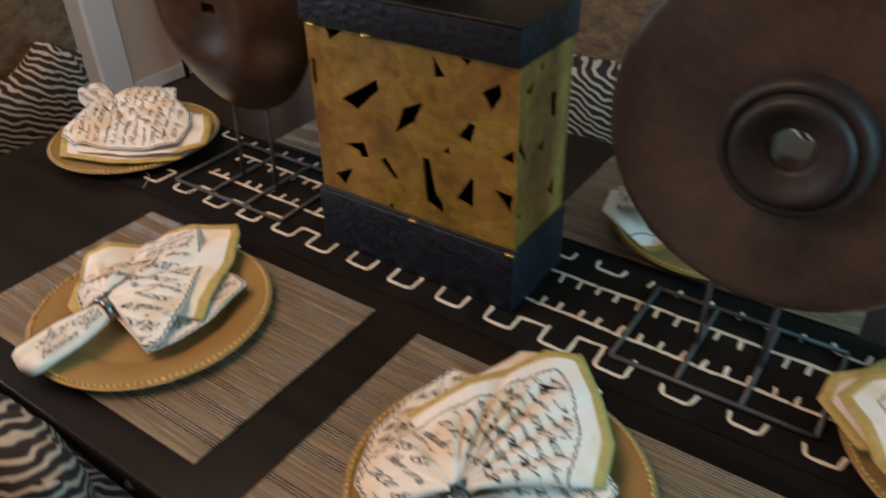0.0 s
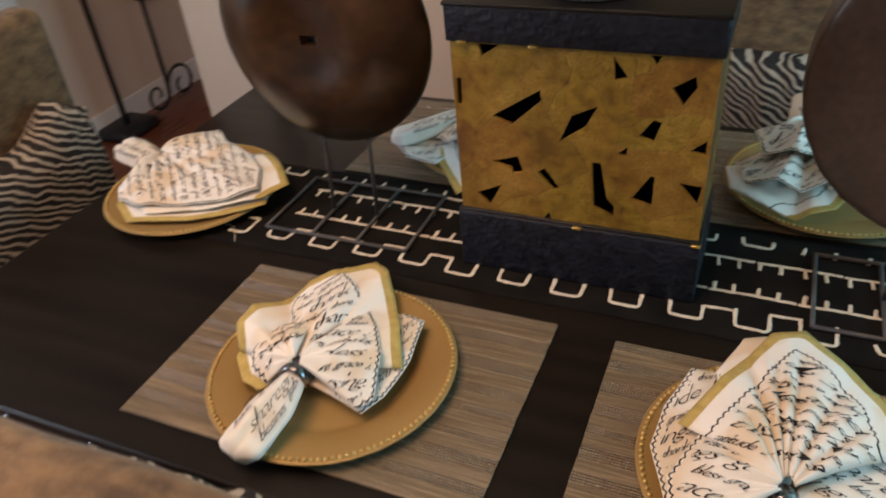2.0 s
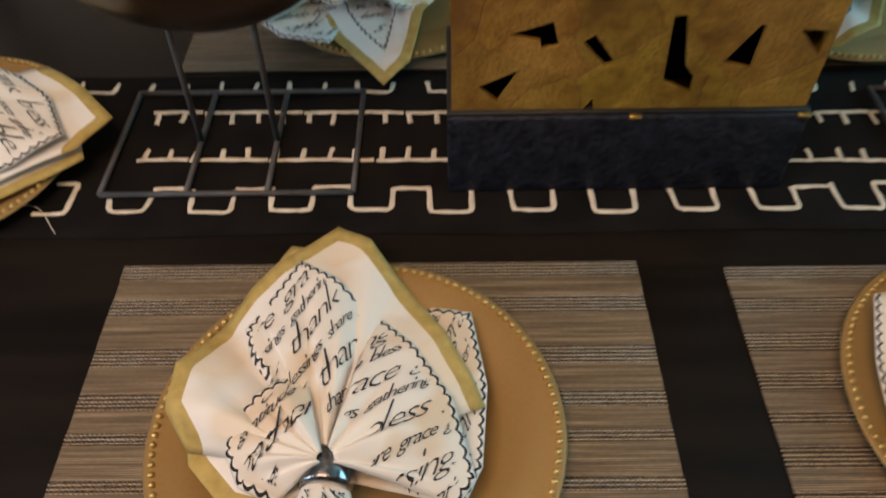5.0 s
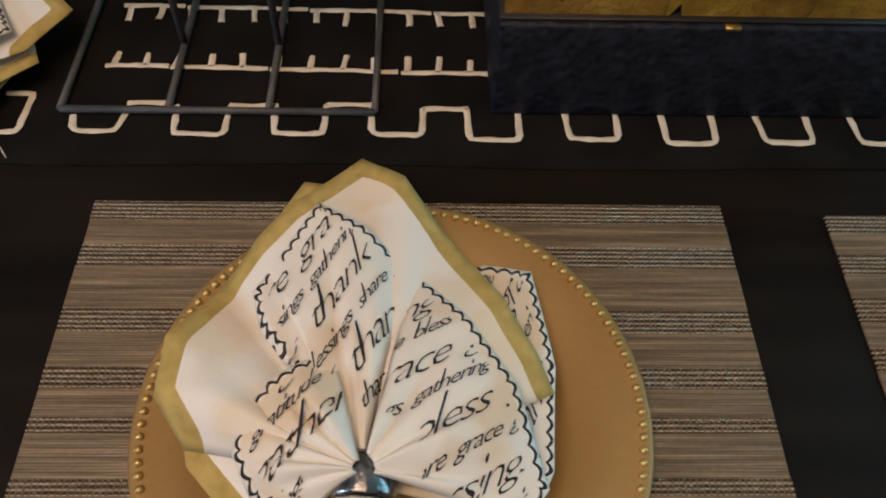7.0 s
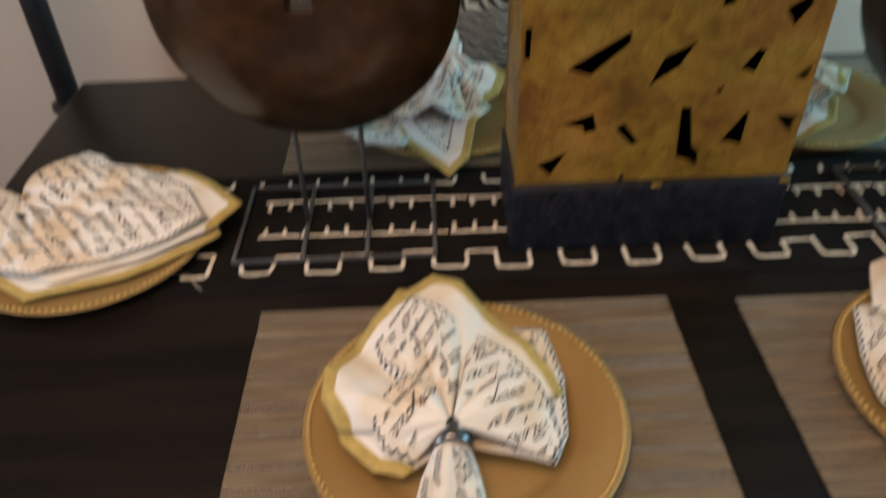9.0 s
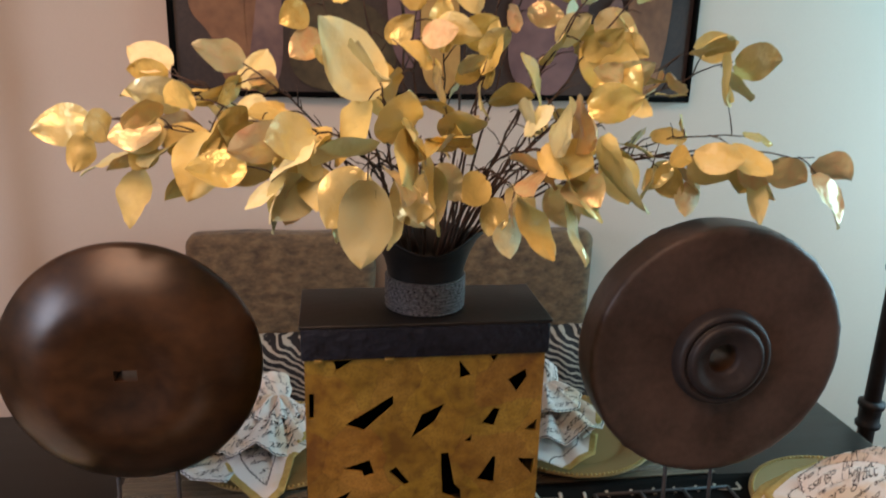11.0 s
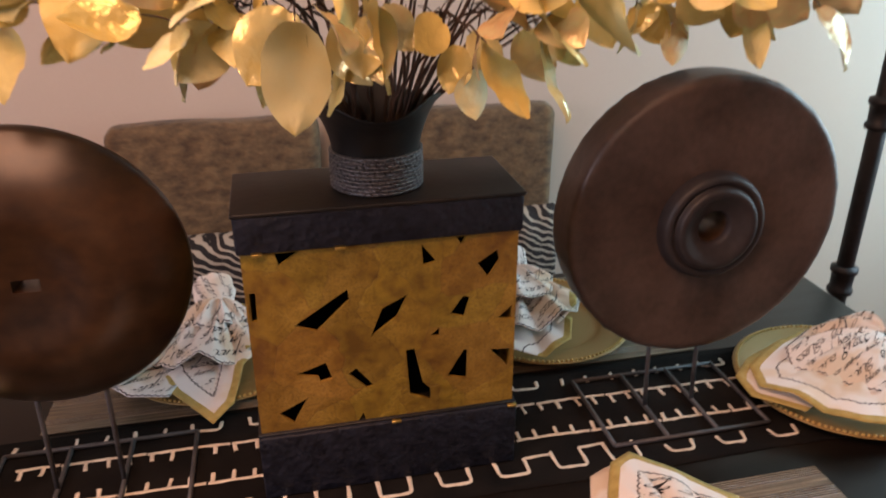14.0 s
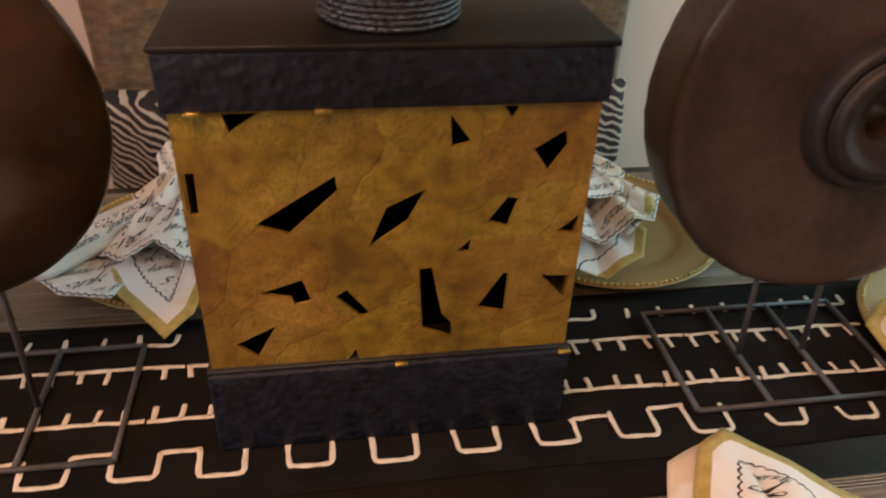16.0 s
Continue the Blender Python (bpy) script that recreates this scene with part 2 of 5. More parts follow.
def shard_panel():
    """Mottled ochre shell shards with hairline joints."""
    m, n, l, b = nodes_of("ochre_shards")
    co = n.new("ShaderNodeTexCoord")
    big, mid, fine, v = n.new("ShaderNodeTexNoise"), n.new("ShaderNodeTexNoise"), n.new("ShaderNodeTexNoise"), n.new("ShaderNodeTexVoronoi")
    for k, s in ((big, 14), (mid, 60), (fine, 260)):
        k.inputs["Scale"].default_value, k.inputs["Detail"].default_value = s, 5
        l.new(co.outputs["Object"], k.inputs["Vector"])
    v.feature = "DISTANCE_TO_EDGE"
    v.inputs["Scale"].default_value = 13
    warp = n.new("ShaderNodeMixRGB")
    warp.inputs[0].default_value = 0.04
    l.new(co.outputs["Object"], warp.inputs[1])
    l.new(big.outputs[1], warp.inputs[2])
    l.new(warp.outputs[0], v.inputs["Vector"])
    h = math_node(n, l, "MULTIPLY_ADD", mid.outputs[0], 0.6, big.outputs[0])
    r = n.new("ShaderNodeValToRGB")
    e = r.color_ramp.elements
    e[0].position, e[1].position = 0.6, 1.0
    e[0].color, e[1].color = (0.15, 0.074, 0.013, 1), (0.36, 0.215, 0.042, 1)
    k = e.new(0.78)
    k.color = (0.25, 0.142, 0.022, 1)
    l.new(h, r.inputs[0])
    joint = n.new("ShaderNodeMapRange")
    joint.inputs[2].default_value = 0.012
    l.new(v.outputs["Distance"], joint.inputs[0])
    pit = n.new("ShaderNodeMapRange")
    pit.inputs[1].default_value, pit.inputs[2].default_value, pit.inputs[3].default_value = 0.36, 0.54, 0.68
    l.new(fine.outputs[0], pit.inputs[0])
    clump = n.new("ShaderNodeMapRange")  # pits gather in clumps
    clump.inputs[1].default_value, clump.inputs[2].default_value, clump.inputs[3].default_value, clump.inputs[4].default_value = 0.44, 0.60, 1.0, 0.0
    l.new(big.outputs[0], clump.inputs[0])
    pits = math_node(n, l, "MAXIMUM", pit.outputs[0], clump.outputs[0])
    cell, tone = n.new("ShaderNodeTexVoronoi"), n.new("ShaderNodeHueSaturation")
    cell.inputs["Scale"].default_value = 13
    l.new(warp.outputs[0], cell.inputs["Vector"])
    grey = n.new("ShaderNodeSeparateColor")
    l.new(cell.outputs["Color"], grey.inputs[0])
    l.new(math_node(n, l, "MULTIPLY_ADD", grey.outputs[0], 0.26, 0.89), tone.inputs["Value"])
    l.new(math_node(n, l, "MULTIPLY_ADD", grey.outputs[1], 0.03, 0.485), tone.inputs["Hue"])
    l.new(r.outputs[0], tone.inputs["Color"])
    pitted = mix_colour(n, l, pits, (0.075, 0.030, 0.006), tone.outputs[0])
    col = mix_colour(n, l, math_node(n, l, "MULTIPLY_ADD", joint.outputs[0], 0.28, 0.72), (0.10, 0.04, 0.01), pitted)
    l.new(col, b.inputs["Base Color"])
    b.inputs["Roughness"].default_value = 0.45
    hh = math_node(n, l, "ADD", math_node(n, l, "MULTIPLY", pits, 0.7), math_node(n, l, "MULTIPLY_ADD", joint.outputs[0], 0.25, math_node(n, l, "MULTIPLY", mid.outputs[0], 1.6)))
    bp = n.new("ShaderNodeBump")
    bp.inputs["Strength"].default_value, bp.inputs["Distance"].default_value = 0.42, 0.004
    l.new(hh, bp.inputs["Height"])
    l.new(bp.outputs[0], b.inputs["Normal"])
    return m


M_SHARD = shard_panel()


def napkin_cloth(name, gold, line, tint=(0.70, 0.58, 0.46)):
    """Printed cotton. The v of its map is the distance from the hem: a gold hem, a white border, a scalloped line, a cream field."""
    m, n, l, b = nodes_of(name)
    uv, sep, co = n.new("ShaderNodeUVMap"), n.new("ShaderNodeSeparateXYZ"), n.new("ShaderNodeTexCoord")
    l.new(uv.outputs[0], sep.inputs[0])
    u, d = sep.outputs[0], sep.outputs[1]
    wob = n.new("ShaderNodeTexNoise")
    wob.inputs["Scale"].default_value = 12
    wob.inputs["Detail"].default_value = 2
    l.new(co.outputs["Object"], wob.inputs["Vector"])
    patch = n.new("ShaderNodeMapRange")
    patch.inputs[1].default_value, patch.inputs[2].default_value = 0.50, 0.58
    l.new(wob.outputs[0], patch.inputs[0])
    field = mix_colour(n, l, patch.outputs[0], (0.77, 0.745, 0.71), tint)
    border = mix_colour(n, l, patch.outputs[0], (0.80, 0.785, 0.765), (0.76, 0.68, 0.58))
    inside = math_node(n, l, "GREATER_THAN", d, line)
    col = mix_colour(n, l, inside, border, field)
    scallop = math_node(n, l, "MULTIPLY", math_node(n, l, "ABSOLUTE", math_node(n, l, "SINE", math_node(n, l, "MULTIPLY", u, 330.0))), 0.0028)
    off = math_node(n, l, "ABSOLUTE", math_node(n, l, "SUBTRACT", math_node(n, l, "ADD", d, scallop), line))
    col = mix_colour(n, l, math_node(n, l, "LESS_THAN", off, 0.0011), col, (0.014, 0.013, 0.016))
    if gold:
        streak = n.new("ShaderNodeTexNoise")
        streak.inputs["Scale"].default_value = 90
        l.new(co.outputs["Object"], streak.inputs["Vector"])
        hem = mix_colour(n, l, streak.outputs[0], (0.31, 0.215, 0.055), (0.60, 0.45, 0.165))
        col = mix_colour(n, l, math_node(n, l, "LESS_THAN", d, gold), col, hem)
    l.new(col, b.inputs["Base Color"])
    b.inputs["Roughness"].default_value = 0.85
    weave, bp = n.new("ShaderNodeTexNoise"), n.new("ShaderNodeBump")
    weave.inputs["Scale"].default_value = 900
    crease = n.new("ShaderNodeTexNoise")
    crease.inputs["Scale"].default_value = 45
    l.new(co.outputs["Object"], weave.inputs["Vector"])
    l.new(co.outputs["Object"], crease.inputs["Vector"])
    bp.inputs["Strength"].default_value, bp.inputs["Distance"].default_value = 0.35, 0.003
    l.new(math_node(n, l, "MULTIPLY_ADD", weave.outputs[0], 0.15, crease.outputs[0]), bp.inputs["Height"])
    l.new(bp.outputs[0], b.inputs["Normal"])
    return m


HEM, LINE = 0.013, 0.037
M_NAP_GOLD = napkin_cloth("napkin_cloth_gold_hem", HEM, LINE)
M_NAP_HEM = napkin_cloth("napkin_cloth_plain_border", HEM, 9.0)
# same print, whiter tint: window light coloured into the rolled ends
M_NAP_TAIL = napkin_cloth("napkin_cloth_rolled_lit", 0.0, 0.0045, (0.72, 0.67, 0.60))
M_NAP_PRINT = napkin_cloth("napkin_cloth_scalloped", 0.0, 0.0045)


def foil_leaf():
    """Gold foil leaves, from pale champagne to copper, differing leaf by leaf."""
    m, n, l, b = nodes_of("gold_foil_leaf")
    info, co, no = n.new("ShaderNodeObjectInfo"), n.new("ShaderNodeTexCoord"), n.new("ShaderNodeTexNoise")
    no.inputs["Scale"].default_value, no.inputs["Detail"].default_value = 40, 4
    l.new(co.outputs["Object"], no.inputs["Vector"])
    r = n.new("ShaderNodeValToRGB")
    e = r.color_ramp.elements
    e[0].position, e[1].position = 0.0, 1.0
    e[0].color, e[1].color = (0.63, 0.47, 0.16, 1), (0.85, 0.49, 0.26, 1)
    for p, c in ((0.25, (0.78, 0.61, 0.21)), (0.5, (0.80, 0.69, 0.33)), (0.72, (0.72, 0.71, 0.42)), (0.86, (0.80, 0.63, 0.35))):
        e.new(p).color = (*c, 1)
    l.new(math_node(n, l, "MULTIPLY_ADD", no.outputs[0], 0.5, math_node(n, l, "MULTIPLY_ADD", info.outputs["Random"], 0.9, -0.2)), r.inputs[0])
    l.new(r.outputs[0], b.inputs["Base Color"])
    shine = n.new("ShaderNodeMapRange")  # some leaves matt, some like foil
    shine.inputs[1].default_value, shine.inputs[2].default_value, shine.inputs[3].default_value, shine.inputs[4].default_value = 0.35, 0.6, 0.55, 0.2
    other = math_node(n, l, "FRACT", math_node(n, l, "MULTIPLY", info.outputs["Random"], 7.3))
    l.new(other, shine.inputs[0])
    l.new(shine.outputs[0], b.inputs["Roughness"])
    l.new(math_node(n, l, "MULTIPLY", math_node(n, l, "GREATER_THAN", other, 0.5), 0.35), b.inputs["Metallic"])
    bp = n.new("ShaderNodeBump")
    bp.inputs["Strength"].default_value, bp.inputs["Distance"].default_value = 0.7, 0.006
    l.new(no.outputs[0], bp.inputs["Height"])
    l.new(bp.outputs[0], b.inputs["Normal"])
    return m


M_LEAF = foil_leaf()


# ---- building helpers ----
def thing(name, label, category, at=(0, 0, 0), group="", kind=""):
    ob = new(name)
    ob.location = at
    return tagged(ob, label, category, group, kind)


def part(name, bm, mat, parent=None, label="", smooth=True, at=(0, 0, 0)):
    me = bpy.data.meshes.new(name)
    bm.normal_update()
    bm.to_mesh(me)
    bm.free()
    for p in me.polygons:
        p.use_smooth = smooth
    me.materials.append(mat)
    ob = new(name, me)
    ob.location = at
    ob.parent = parent
    return tagged(ob, label)


def slab(x0, x1, y0, y1, z0, z1, bevel=0.0, segs=2):
    bm = bmesh.new()
    bmesh.ops.create_cube(bm, size=1, matrix=Matrix.Translation(((x0 + x1) / 2, (y0 + y1) / 2, (z0 + z1) / 2)) @ Matrix.Diagonal((x1 - x0, y1 - y0, z1 - z0, 1)))
    if bevel:
        bmesh.ops.bevel(bm, geom=bm.edges[:], offset=bevel, segments=segs, profile=0.5, affect="EDGES")
    return bm


def structure(name, x0, x1, y0, y1, z0, z1, mat, label, bevel=0.0, smooth=False):
    return tagged(part(name, slab(x0, x1, y0, y1, z0, z1, bevel), mat, None, "", smooth), label, name.split("_")[0], "", "structure")


def lathe(profile, n=64, axis="z", wobble=None):
    """Turn (radius, height) pairs about the axis; a y axis points the height to -y."""
    bm = bmesh.new()
    rings = []
    for j, (r, h) in enumerate(profile):
        ring = []
        for i in range(n):
            a = 2 * math.pi * i / n
            rr, hh = (r, h) if wobble is None else wobble(r, h, a)
            p = (rr * math.cos(a), rr * math.sin(a), hh) if axis == "z" else (rr * math.cos(a), -hh, rr * math.sin(a))
            ring.append(bm.verts.new(p))
        rings.append(ring)
    for a, b in zip(rings, rings[1:]):
        for i in range(n):
            bm.faces.new((a[i], a[(i + 1) % n], b[(i + 1) % n], b[i]))
    bmesh.ops.recalc_face_normals(bm, faces=bm.faces[:])
    return bm


def tube(bm, points, r0, r1=None, sides=6):
    """A round bar along points, tapering from r0 to r1."""
    r1 = r0 if r1 is None else r1
    pts = [Vector(p) for p in points]
    rings = []
    for i, p in enumerate(pts):
        d = (pts[min(i + 1, len(pts) - 1)] - pts[max(i - 1, 0)]).normalized()
        s = d.cross(Vector((0.3, 0.2, 1)) if abs(d.z) < 0.9 else Vector((1, 0.2, 0))).normalized()
        u = d.cross(s)
        r = r0 + (r1 - r0) * i / (len(pts) - 1)
        rings.append([bm.verts.new(p + r * (math.cos(2 * math.pi * k / sides) * s + math.sin(2 * math.pi * k / sides) * u)) for k in range(sides)])
    for a, b in zip(rings, rings[1:]):
        for k in range(sides):
            bm.faces.new((a[k], a[(k + 1) % sides], b[(k + 1) % sides], b[k]))
    bm.faces.new(rings[0][::-1])
    bm.faces.new(rings[-1])
    return bm


def ribbon(bm, points, width, z, rng):
    """A hand-painted stroke: a thin raised band along (x, y) points."""
    pts = []
    for (x0, y0), (x1, y1) in zip(points, points[1:]):
        k = max(1, int(math.hypot(x1 - x0, y1 - y0) / 0.008))
        pts += [Vector((x0 + (x1 - x0) * i / k, y0 + (y1 - y0) * i / k)) for i in range(k)]
    pts.append(Vector(points[-1]))
    rows = []
    for i, p in enumerate(pts):
        d = (pts[min(i + 1, len(pts) - 1)] - pts[max(i - 1, 0)]).normalized()
        s = Vector((-d.y, d.x)) * width / 2 * rng.uniform(0.8, 1.25)
        q = p + Vector((rng.uniform(-1, 1), rng.uniform(-1, 1))) * 0.0006
        rows.append([bm.verts.new((q.x + f * s.x, q.y + f * s.y, h)) for f, h in ((-1, z), (-0.6, z + 0.0009), (0.6, z + 0.0009), (1, z))])
    for a, b in zip(rows, rows[1:]):
        for k in range(3):
            bm.faces.new((a[k + 1], a[k], b[k], b[k + 1]))


# ---- room ----
ROOM_TOP = 2.6
structure("floor", -2.42, 2.85, -2.95, 4.2, -0.1, 0, M_FLOOR, "red-brown polished wooden floor")
structure("ceiling", -2.42, 2.85, -2.95, 4.2, ROOM_TOP, ROOM_TOP + 0.1, M_CEIL, "plain white ceiling")
structure("wall_back", -1.39, 2.7, 1.07, 1.19, 0, ROOM_TOP, M_WALL, "beige-pink painted wall behind the dining table", 0.004)
structure("wall_hall", -2.42, 2.85, 4.05, 4.2, 0, ROOM_TOP, M_WALL, "beige painted wall at the end of the hall")
structure("wall_left", -2.42, -2.3, -0.75, 4.05, 0, ROOM_TOP, M_WALL, "grey-beige painted wall beside the hall")
structure("wall_left_low", -2.42, -2.3, -1.75, -0.75, 0, 1.05, M_WALL, "beige painted wall below the window")
structure("wall_left_high", -2.42, -2.3, -1.75, -0.75, 2.3, ROOM_TOP, M_WALL, "beige painted wall above the window")
structure("wall_left_near", -2.42, -2.3, -2.8, -1.75, 0, ROOM_TOP, M_WALL, "beige painted wall beside the window")
structure("baseboard_left", -2.3, -2.285, -2.8, 1.02, 0, 0.11, M_TRIM, "white painted baseboard", 0.003)
structure("baseboard_hall", -2.3, -2.285, 1.17, 4.05, 0, 0.11, M_TRIM, "white painted baseboard", 0.003)
structure("baseboard_back", -1.39, 2.7, 1.055, 1.07, 0, 0.11, M_TRIM, "white painted baseboard", 0.003)
structure("trim_casing", -2.3, -2.27, 1.02, 1.16, 0, 2.15, M_TRIM, "white painted door casing on the wall", 0.006)
# right wall with a window
structure("wall_right_low", 2.7, 2.85, -2.8, 1.19, 0, 0.8, M_WALL, "beige painted wall below the window")
structure("wall_right_high", 2.7, 2.85, -2.8, 1.19, 2.2, ROOM_TOP, M_WALL, "beige painted wall above the window")
structure("wall_right_near", 2.7, 2.85, -2.8, -0.65, 0.8, 2.2, M_WALL, "beige painted wall beside the window")
structure("wall_right_far", 2.7, 2.85, 0.8, 1.19, 0.8, 2.2, M_WALL, "beige painted wall beside the window")
structure("wall_front", -2.42, 2.85, -2.95, -2.8, 0, ROOM_TOP, M_WALL, "beige painted wall across the room")


# ---- dining table ----
TX0, TX1, TY0, TY1, TOP = -0.705, 1.135, -0.468, 0.545, 0.75
table = thing("dining_table", "dark espresso wooden dining table with studded edge", "table", (0.2, 0.04, 0))
O = (-0.2, -0.04, 0)
part("tabletop", slab(TX0, TX1, TY0, TY1, TOP - 0.035, TOP, 0.006, 3), M_TABLE, table, at=O)
part("apron", slab(TX0 + 0.03, TX1 - 0.03, TY0 + 0.03, TY1 - 0.03, TOP - 0.13, TOP - 0.035, 0.004), M_TABLE, table, at=O)
for lx in (TX0 + 0.08, TX1 - 0.08):
    for ly in (TY0 + 0.08, TY1 - 0.08):
        part("leg", slab(lx - 0.04, lx + 0.04, ly - 0.04, ly + 0.04, 0, TOP - 0.13, 0.006), M_TABLE, table, at=O)
for k in range(12):
    stud = lathe([(0.0001, 0.004), (0.005, 0.003), (0.0065, 0.0)], 12, "y")
    part("stud", stud, M_RING, table, "small silver nail head", at=(TX0 + 0.145 * (k + 1) - 0.01 + O[0], TY0 + O[1], TOP - 0.016))


# ---- runner ----
RX0, RX1, RY0, RY1 = -0.62, 1.05, -0.062, 0.195
runner = thing("table_runner", "black cloth table runner with hand-painted cream geometric marks", "table runner", (0.2, 0.07, TOP))
rng = random.Random(4)
bm = bmesh.new()
NX, NY = 120, 16
grid = [[bm.verts.new((RX0 + (RX1 - RX0) * i / NX, RY0 + (RY1 - RY0) * j / NY + 0.002 * math.sin(i * 0.21), 0.0012 + 0.0006 * noise.noise((i * 0.3, j * 0.4, 2)))) for j in range(NY + 1)] for i in range(NX + 1)]
for i in range(NX):
    for j in range(NY):
        bm.faces.new((grid[i][j], grid[i + 1][j], grid[i + 1][j + 1], grid[i][j + 1]))
cloth = part("cloth", bm, M_RUNNER, runner, at=(-0.2, -0.07, 0))
sol = cloth.modifiers.new("thick", "SOLIDIFY")
sol.thickness, sol.offset = 0.0012, -1
RP, RS = 0.0817, -0.3105  # length of a meander and where it begins


def stroke(points, slope):
    """One painted stroke; the rows drift towards the near edge along the cloth."""
    soft = [points[0]]
    for a, b, c in zip(points, points[1:], points[2:]):  # brushed round the corners
        for f, g in ((0.0055, a), (0.0, b), (0.0055, c)):
            d = max(1e-6, math.hypot(g[0] - b[0], g[1] - b[1]))
            q = (b[0] + (g[0] - b[0]) * f / d, b[1] + (g[1] - b[1]) * f / d)
            soft.append(q)
        k = len(soft) - 2
        m = ((soft[k - 1][0] + soft[k + 1][0]) / 2, (soft[k - 1][1] + soft[k + 1][1]) / 2)
        soft[k] = ((b[0] + m[0]) / 2, (b[1] + m[1]) / 2)
    points = soft + [points[-1]]
    bm = bmesh.new()
    ribbon(bm, [(x, y - slope * (x + 0.15)) for x, y in points], 0.0052, 0.0018, rng)
    part("painted_mark", bm, M_MARK, runner, at=(-0.2, -0.07, 0))


for k in range(-2, 16):
    x = RS + RP * k + rng.uniform(-0.002, 0.002)
    lo, hi = -0.030 + rng.uniform(-0.003, 0.002), 0.003 + rng.uniform(-0.003, 0.004)
    if -0.46 < x < 0.95:
        if k in (0, 11, 12, 13):  # open hooks
            stroke([(x, lo + 0.017), (x + 0.004, lo), (x + 0.038, lo), (x + 0.042, lo + 0.02)], 0.008)
        elif k == -1:
            stroke([(x + 0.008, lo), (x + 0.041, lo), (x + 0.043, hi + 0.008), (x + 0.02, hi + 0.008)], 0.008)
        else:
            stroke([(x - 0.002, hi), (x, lo), (x + 0.041, lo), (x + 0.041, hi)], 0.008)
        if k in (0, 1, 2, 3, 8, 9):
            stroke([(x + 0.041, hi), (x + RP - 0.002, hi + 0.001)], 0.008)
for y, dy in ((0.045, 0.018), (0.124, -0.021)):
    x = -0.295
    while x < 0.76:
        teeth = 2 if x < -0.28 else rng.choice((3, 4, 4))
        end = x + 0.0285 * (teeth - 0.6)
        stroke([(x - 0.005, y - 0.001), ((x + end) / 2, y + 0.001), (end + 0.010, y)], 0.017)
        for k in range(teeth):
            tx = x + 0.0285 * k + rng.uniform(-0.002, 0.002)
            stroke([(tx, y), (tx + rng.uniform(-0.001, 0.003), y + dy * rng.uniform(0.85, 1.1))], 0.017)
        x += 0.0285 * teeth
for k in range(-2, 16):
    x = RS + RP * k - 0.005 + rng.uniform(-0.003, 0.003)
    if -0.46 < x < 0.95:
        if k in (0, 10, 11, 12):
            stroke([(x, 0.158), (x + 0.003, 0.176)], 0.013)
            stroke([(x + 0.042, 0.158), (x + 0.044, 0.176)], 0.013)
        else:
            stroke([(x, 0.180), (x + 0.001, 0.162), (x + 0.041, 0.160), (x + 0.043, 0.178)], 0.013)
for x0, y0, bend in ((-0.40, -0.02, 0.03), (-0.43, 0.14, -0.02)):  # loose threads at the hem
    part("thread", tube(bmesh.new(), [(x0 - 0.2 + 0.006 * i, y0 - 0.07 - 0.004 * i + bend * math.sin(i * 0.5) * 0.3, 0.003) for i in range(9)], 0.0005, sides=4), M_MARK, runner, "loose pale thread")

# ---- placemats ----
rng = random.Random(11)
for mx0, mx1, my0, my1 in ((-0.272, 0.207, -0.418, -0.100), (0.287, 0.766, -0.424, -0.108), (-0.288, 0.188, 0.203, 0.52), (0.295, 0.765, 0.201, 0.518)):
    cx, cy = (mx0 + mx1) / 2, (my0 + my1) / 2
    mat_ob = thing("placemat", "taupe woven vinyl placemat on the dark table", "placemat", (cx, cy, TOP), "placemats on the table")
    y, nubbly = my0, False
    while y < my1 - 0.001:
        wide = rng.uniform(0.010, 0.021) if nubbly else rng.uniform(0.016, 0.036)
        y1 = my1 if my1 - y - wide < 0.012 else y + wide
        bm = slab(mx0 - cx - rng.uniform(0, 0.0008), mx1 - cx + rng.uniform(0, 0.0008), y - cy, y1 - cy, 0.0004, 0.0031 if nubbly else 0.0028, 0.0005, 1)
        part("woven_band", bm, M_MAT_NUB if nubbly else M_MAT, mat_ob, "nubbly basket-woven band" if nubbly else "smooth streaked band", False)
        y, nubbly = y1, not nubbly


# ---- plates ----
def charger(x, y, z):
    c = thing("charger_plate", "matte gold charger plate with a beaded rim", "plate", (x, y, z), "charger plates on the table")
    prof = [(0.0001, 0.003), (0.095, 0.003), (0.103, 0.004), (0.108, 0.007), (0.113, 0.0105), (0.155, 0.0165), (0.1595, 0.0168), (0.161, 0.0155), (0.159, 0.0138), (0.112, 0.0065), (0.104, 0.0), (0.0001, 0.0)]
    part("dish", lathe(prof, 96), M_CHARGER, c)
    bm = bmesh.new()
    for i in range(120):
        a = 2 * math.pi * i / 120
        bmesh.ops.create_icosphere(bm, subdivisions=1, radius=0.0031, matrix=Matrix.Translation((0.1545 * math.cos(a), 0.1545 * math.sin(a), 0.0172)))
    tagged(part("beaded_rim", bm, M_BEAD, c, "row of small gold beads"), kind="stuff")
    return c


PLATES = ((-0.040, -0.275), (0.505, -0.265), (-0.520, 0.055), (-0.036, 0.360), (0.530, 0.345), (0.930, 0.055))
first = charger(*PLATES[0], TOP + 0.003)
for i, (x, y) in enumerate(PLATES[1:]):
    copy_thing(first, pose(x, y, TOP + (0.003 if i in (0, 2, 3) else 0.002)))

# ---- napkins ----
WORDS = ("thank", "bless", "gratitude", "blessings", "share", "grace", "gather", "thank", "blessings", "gathering")


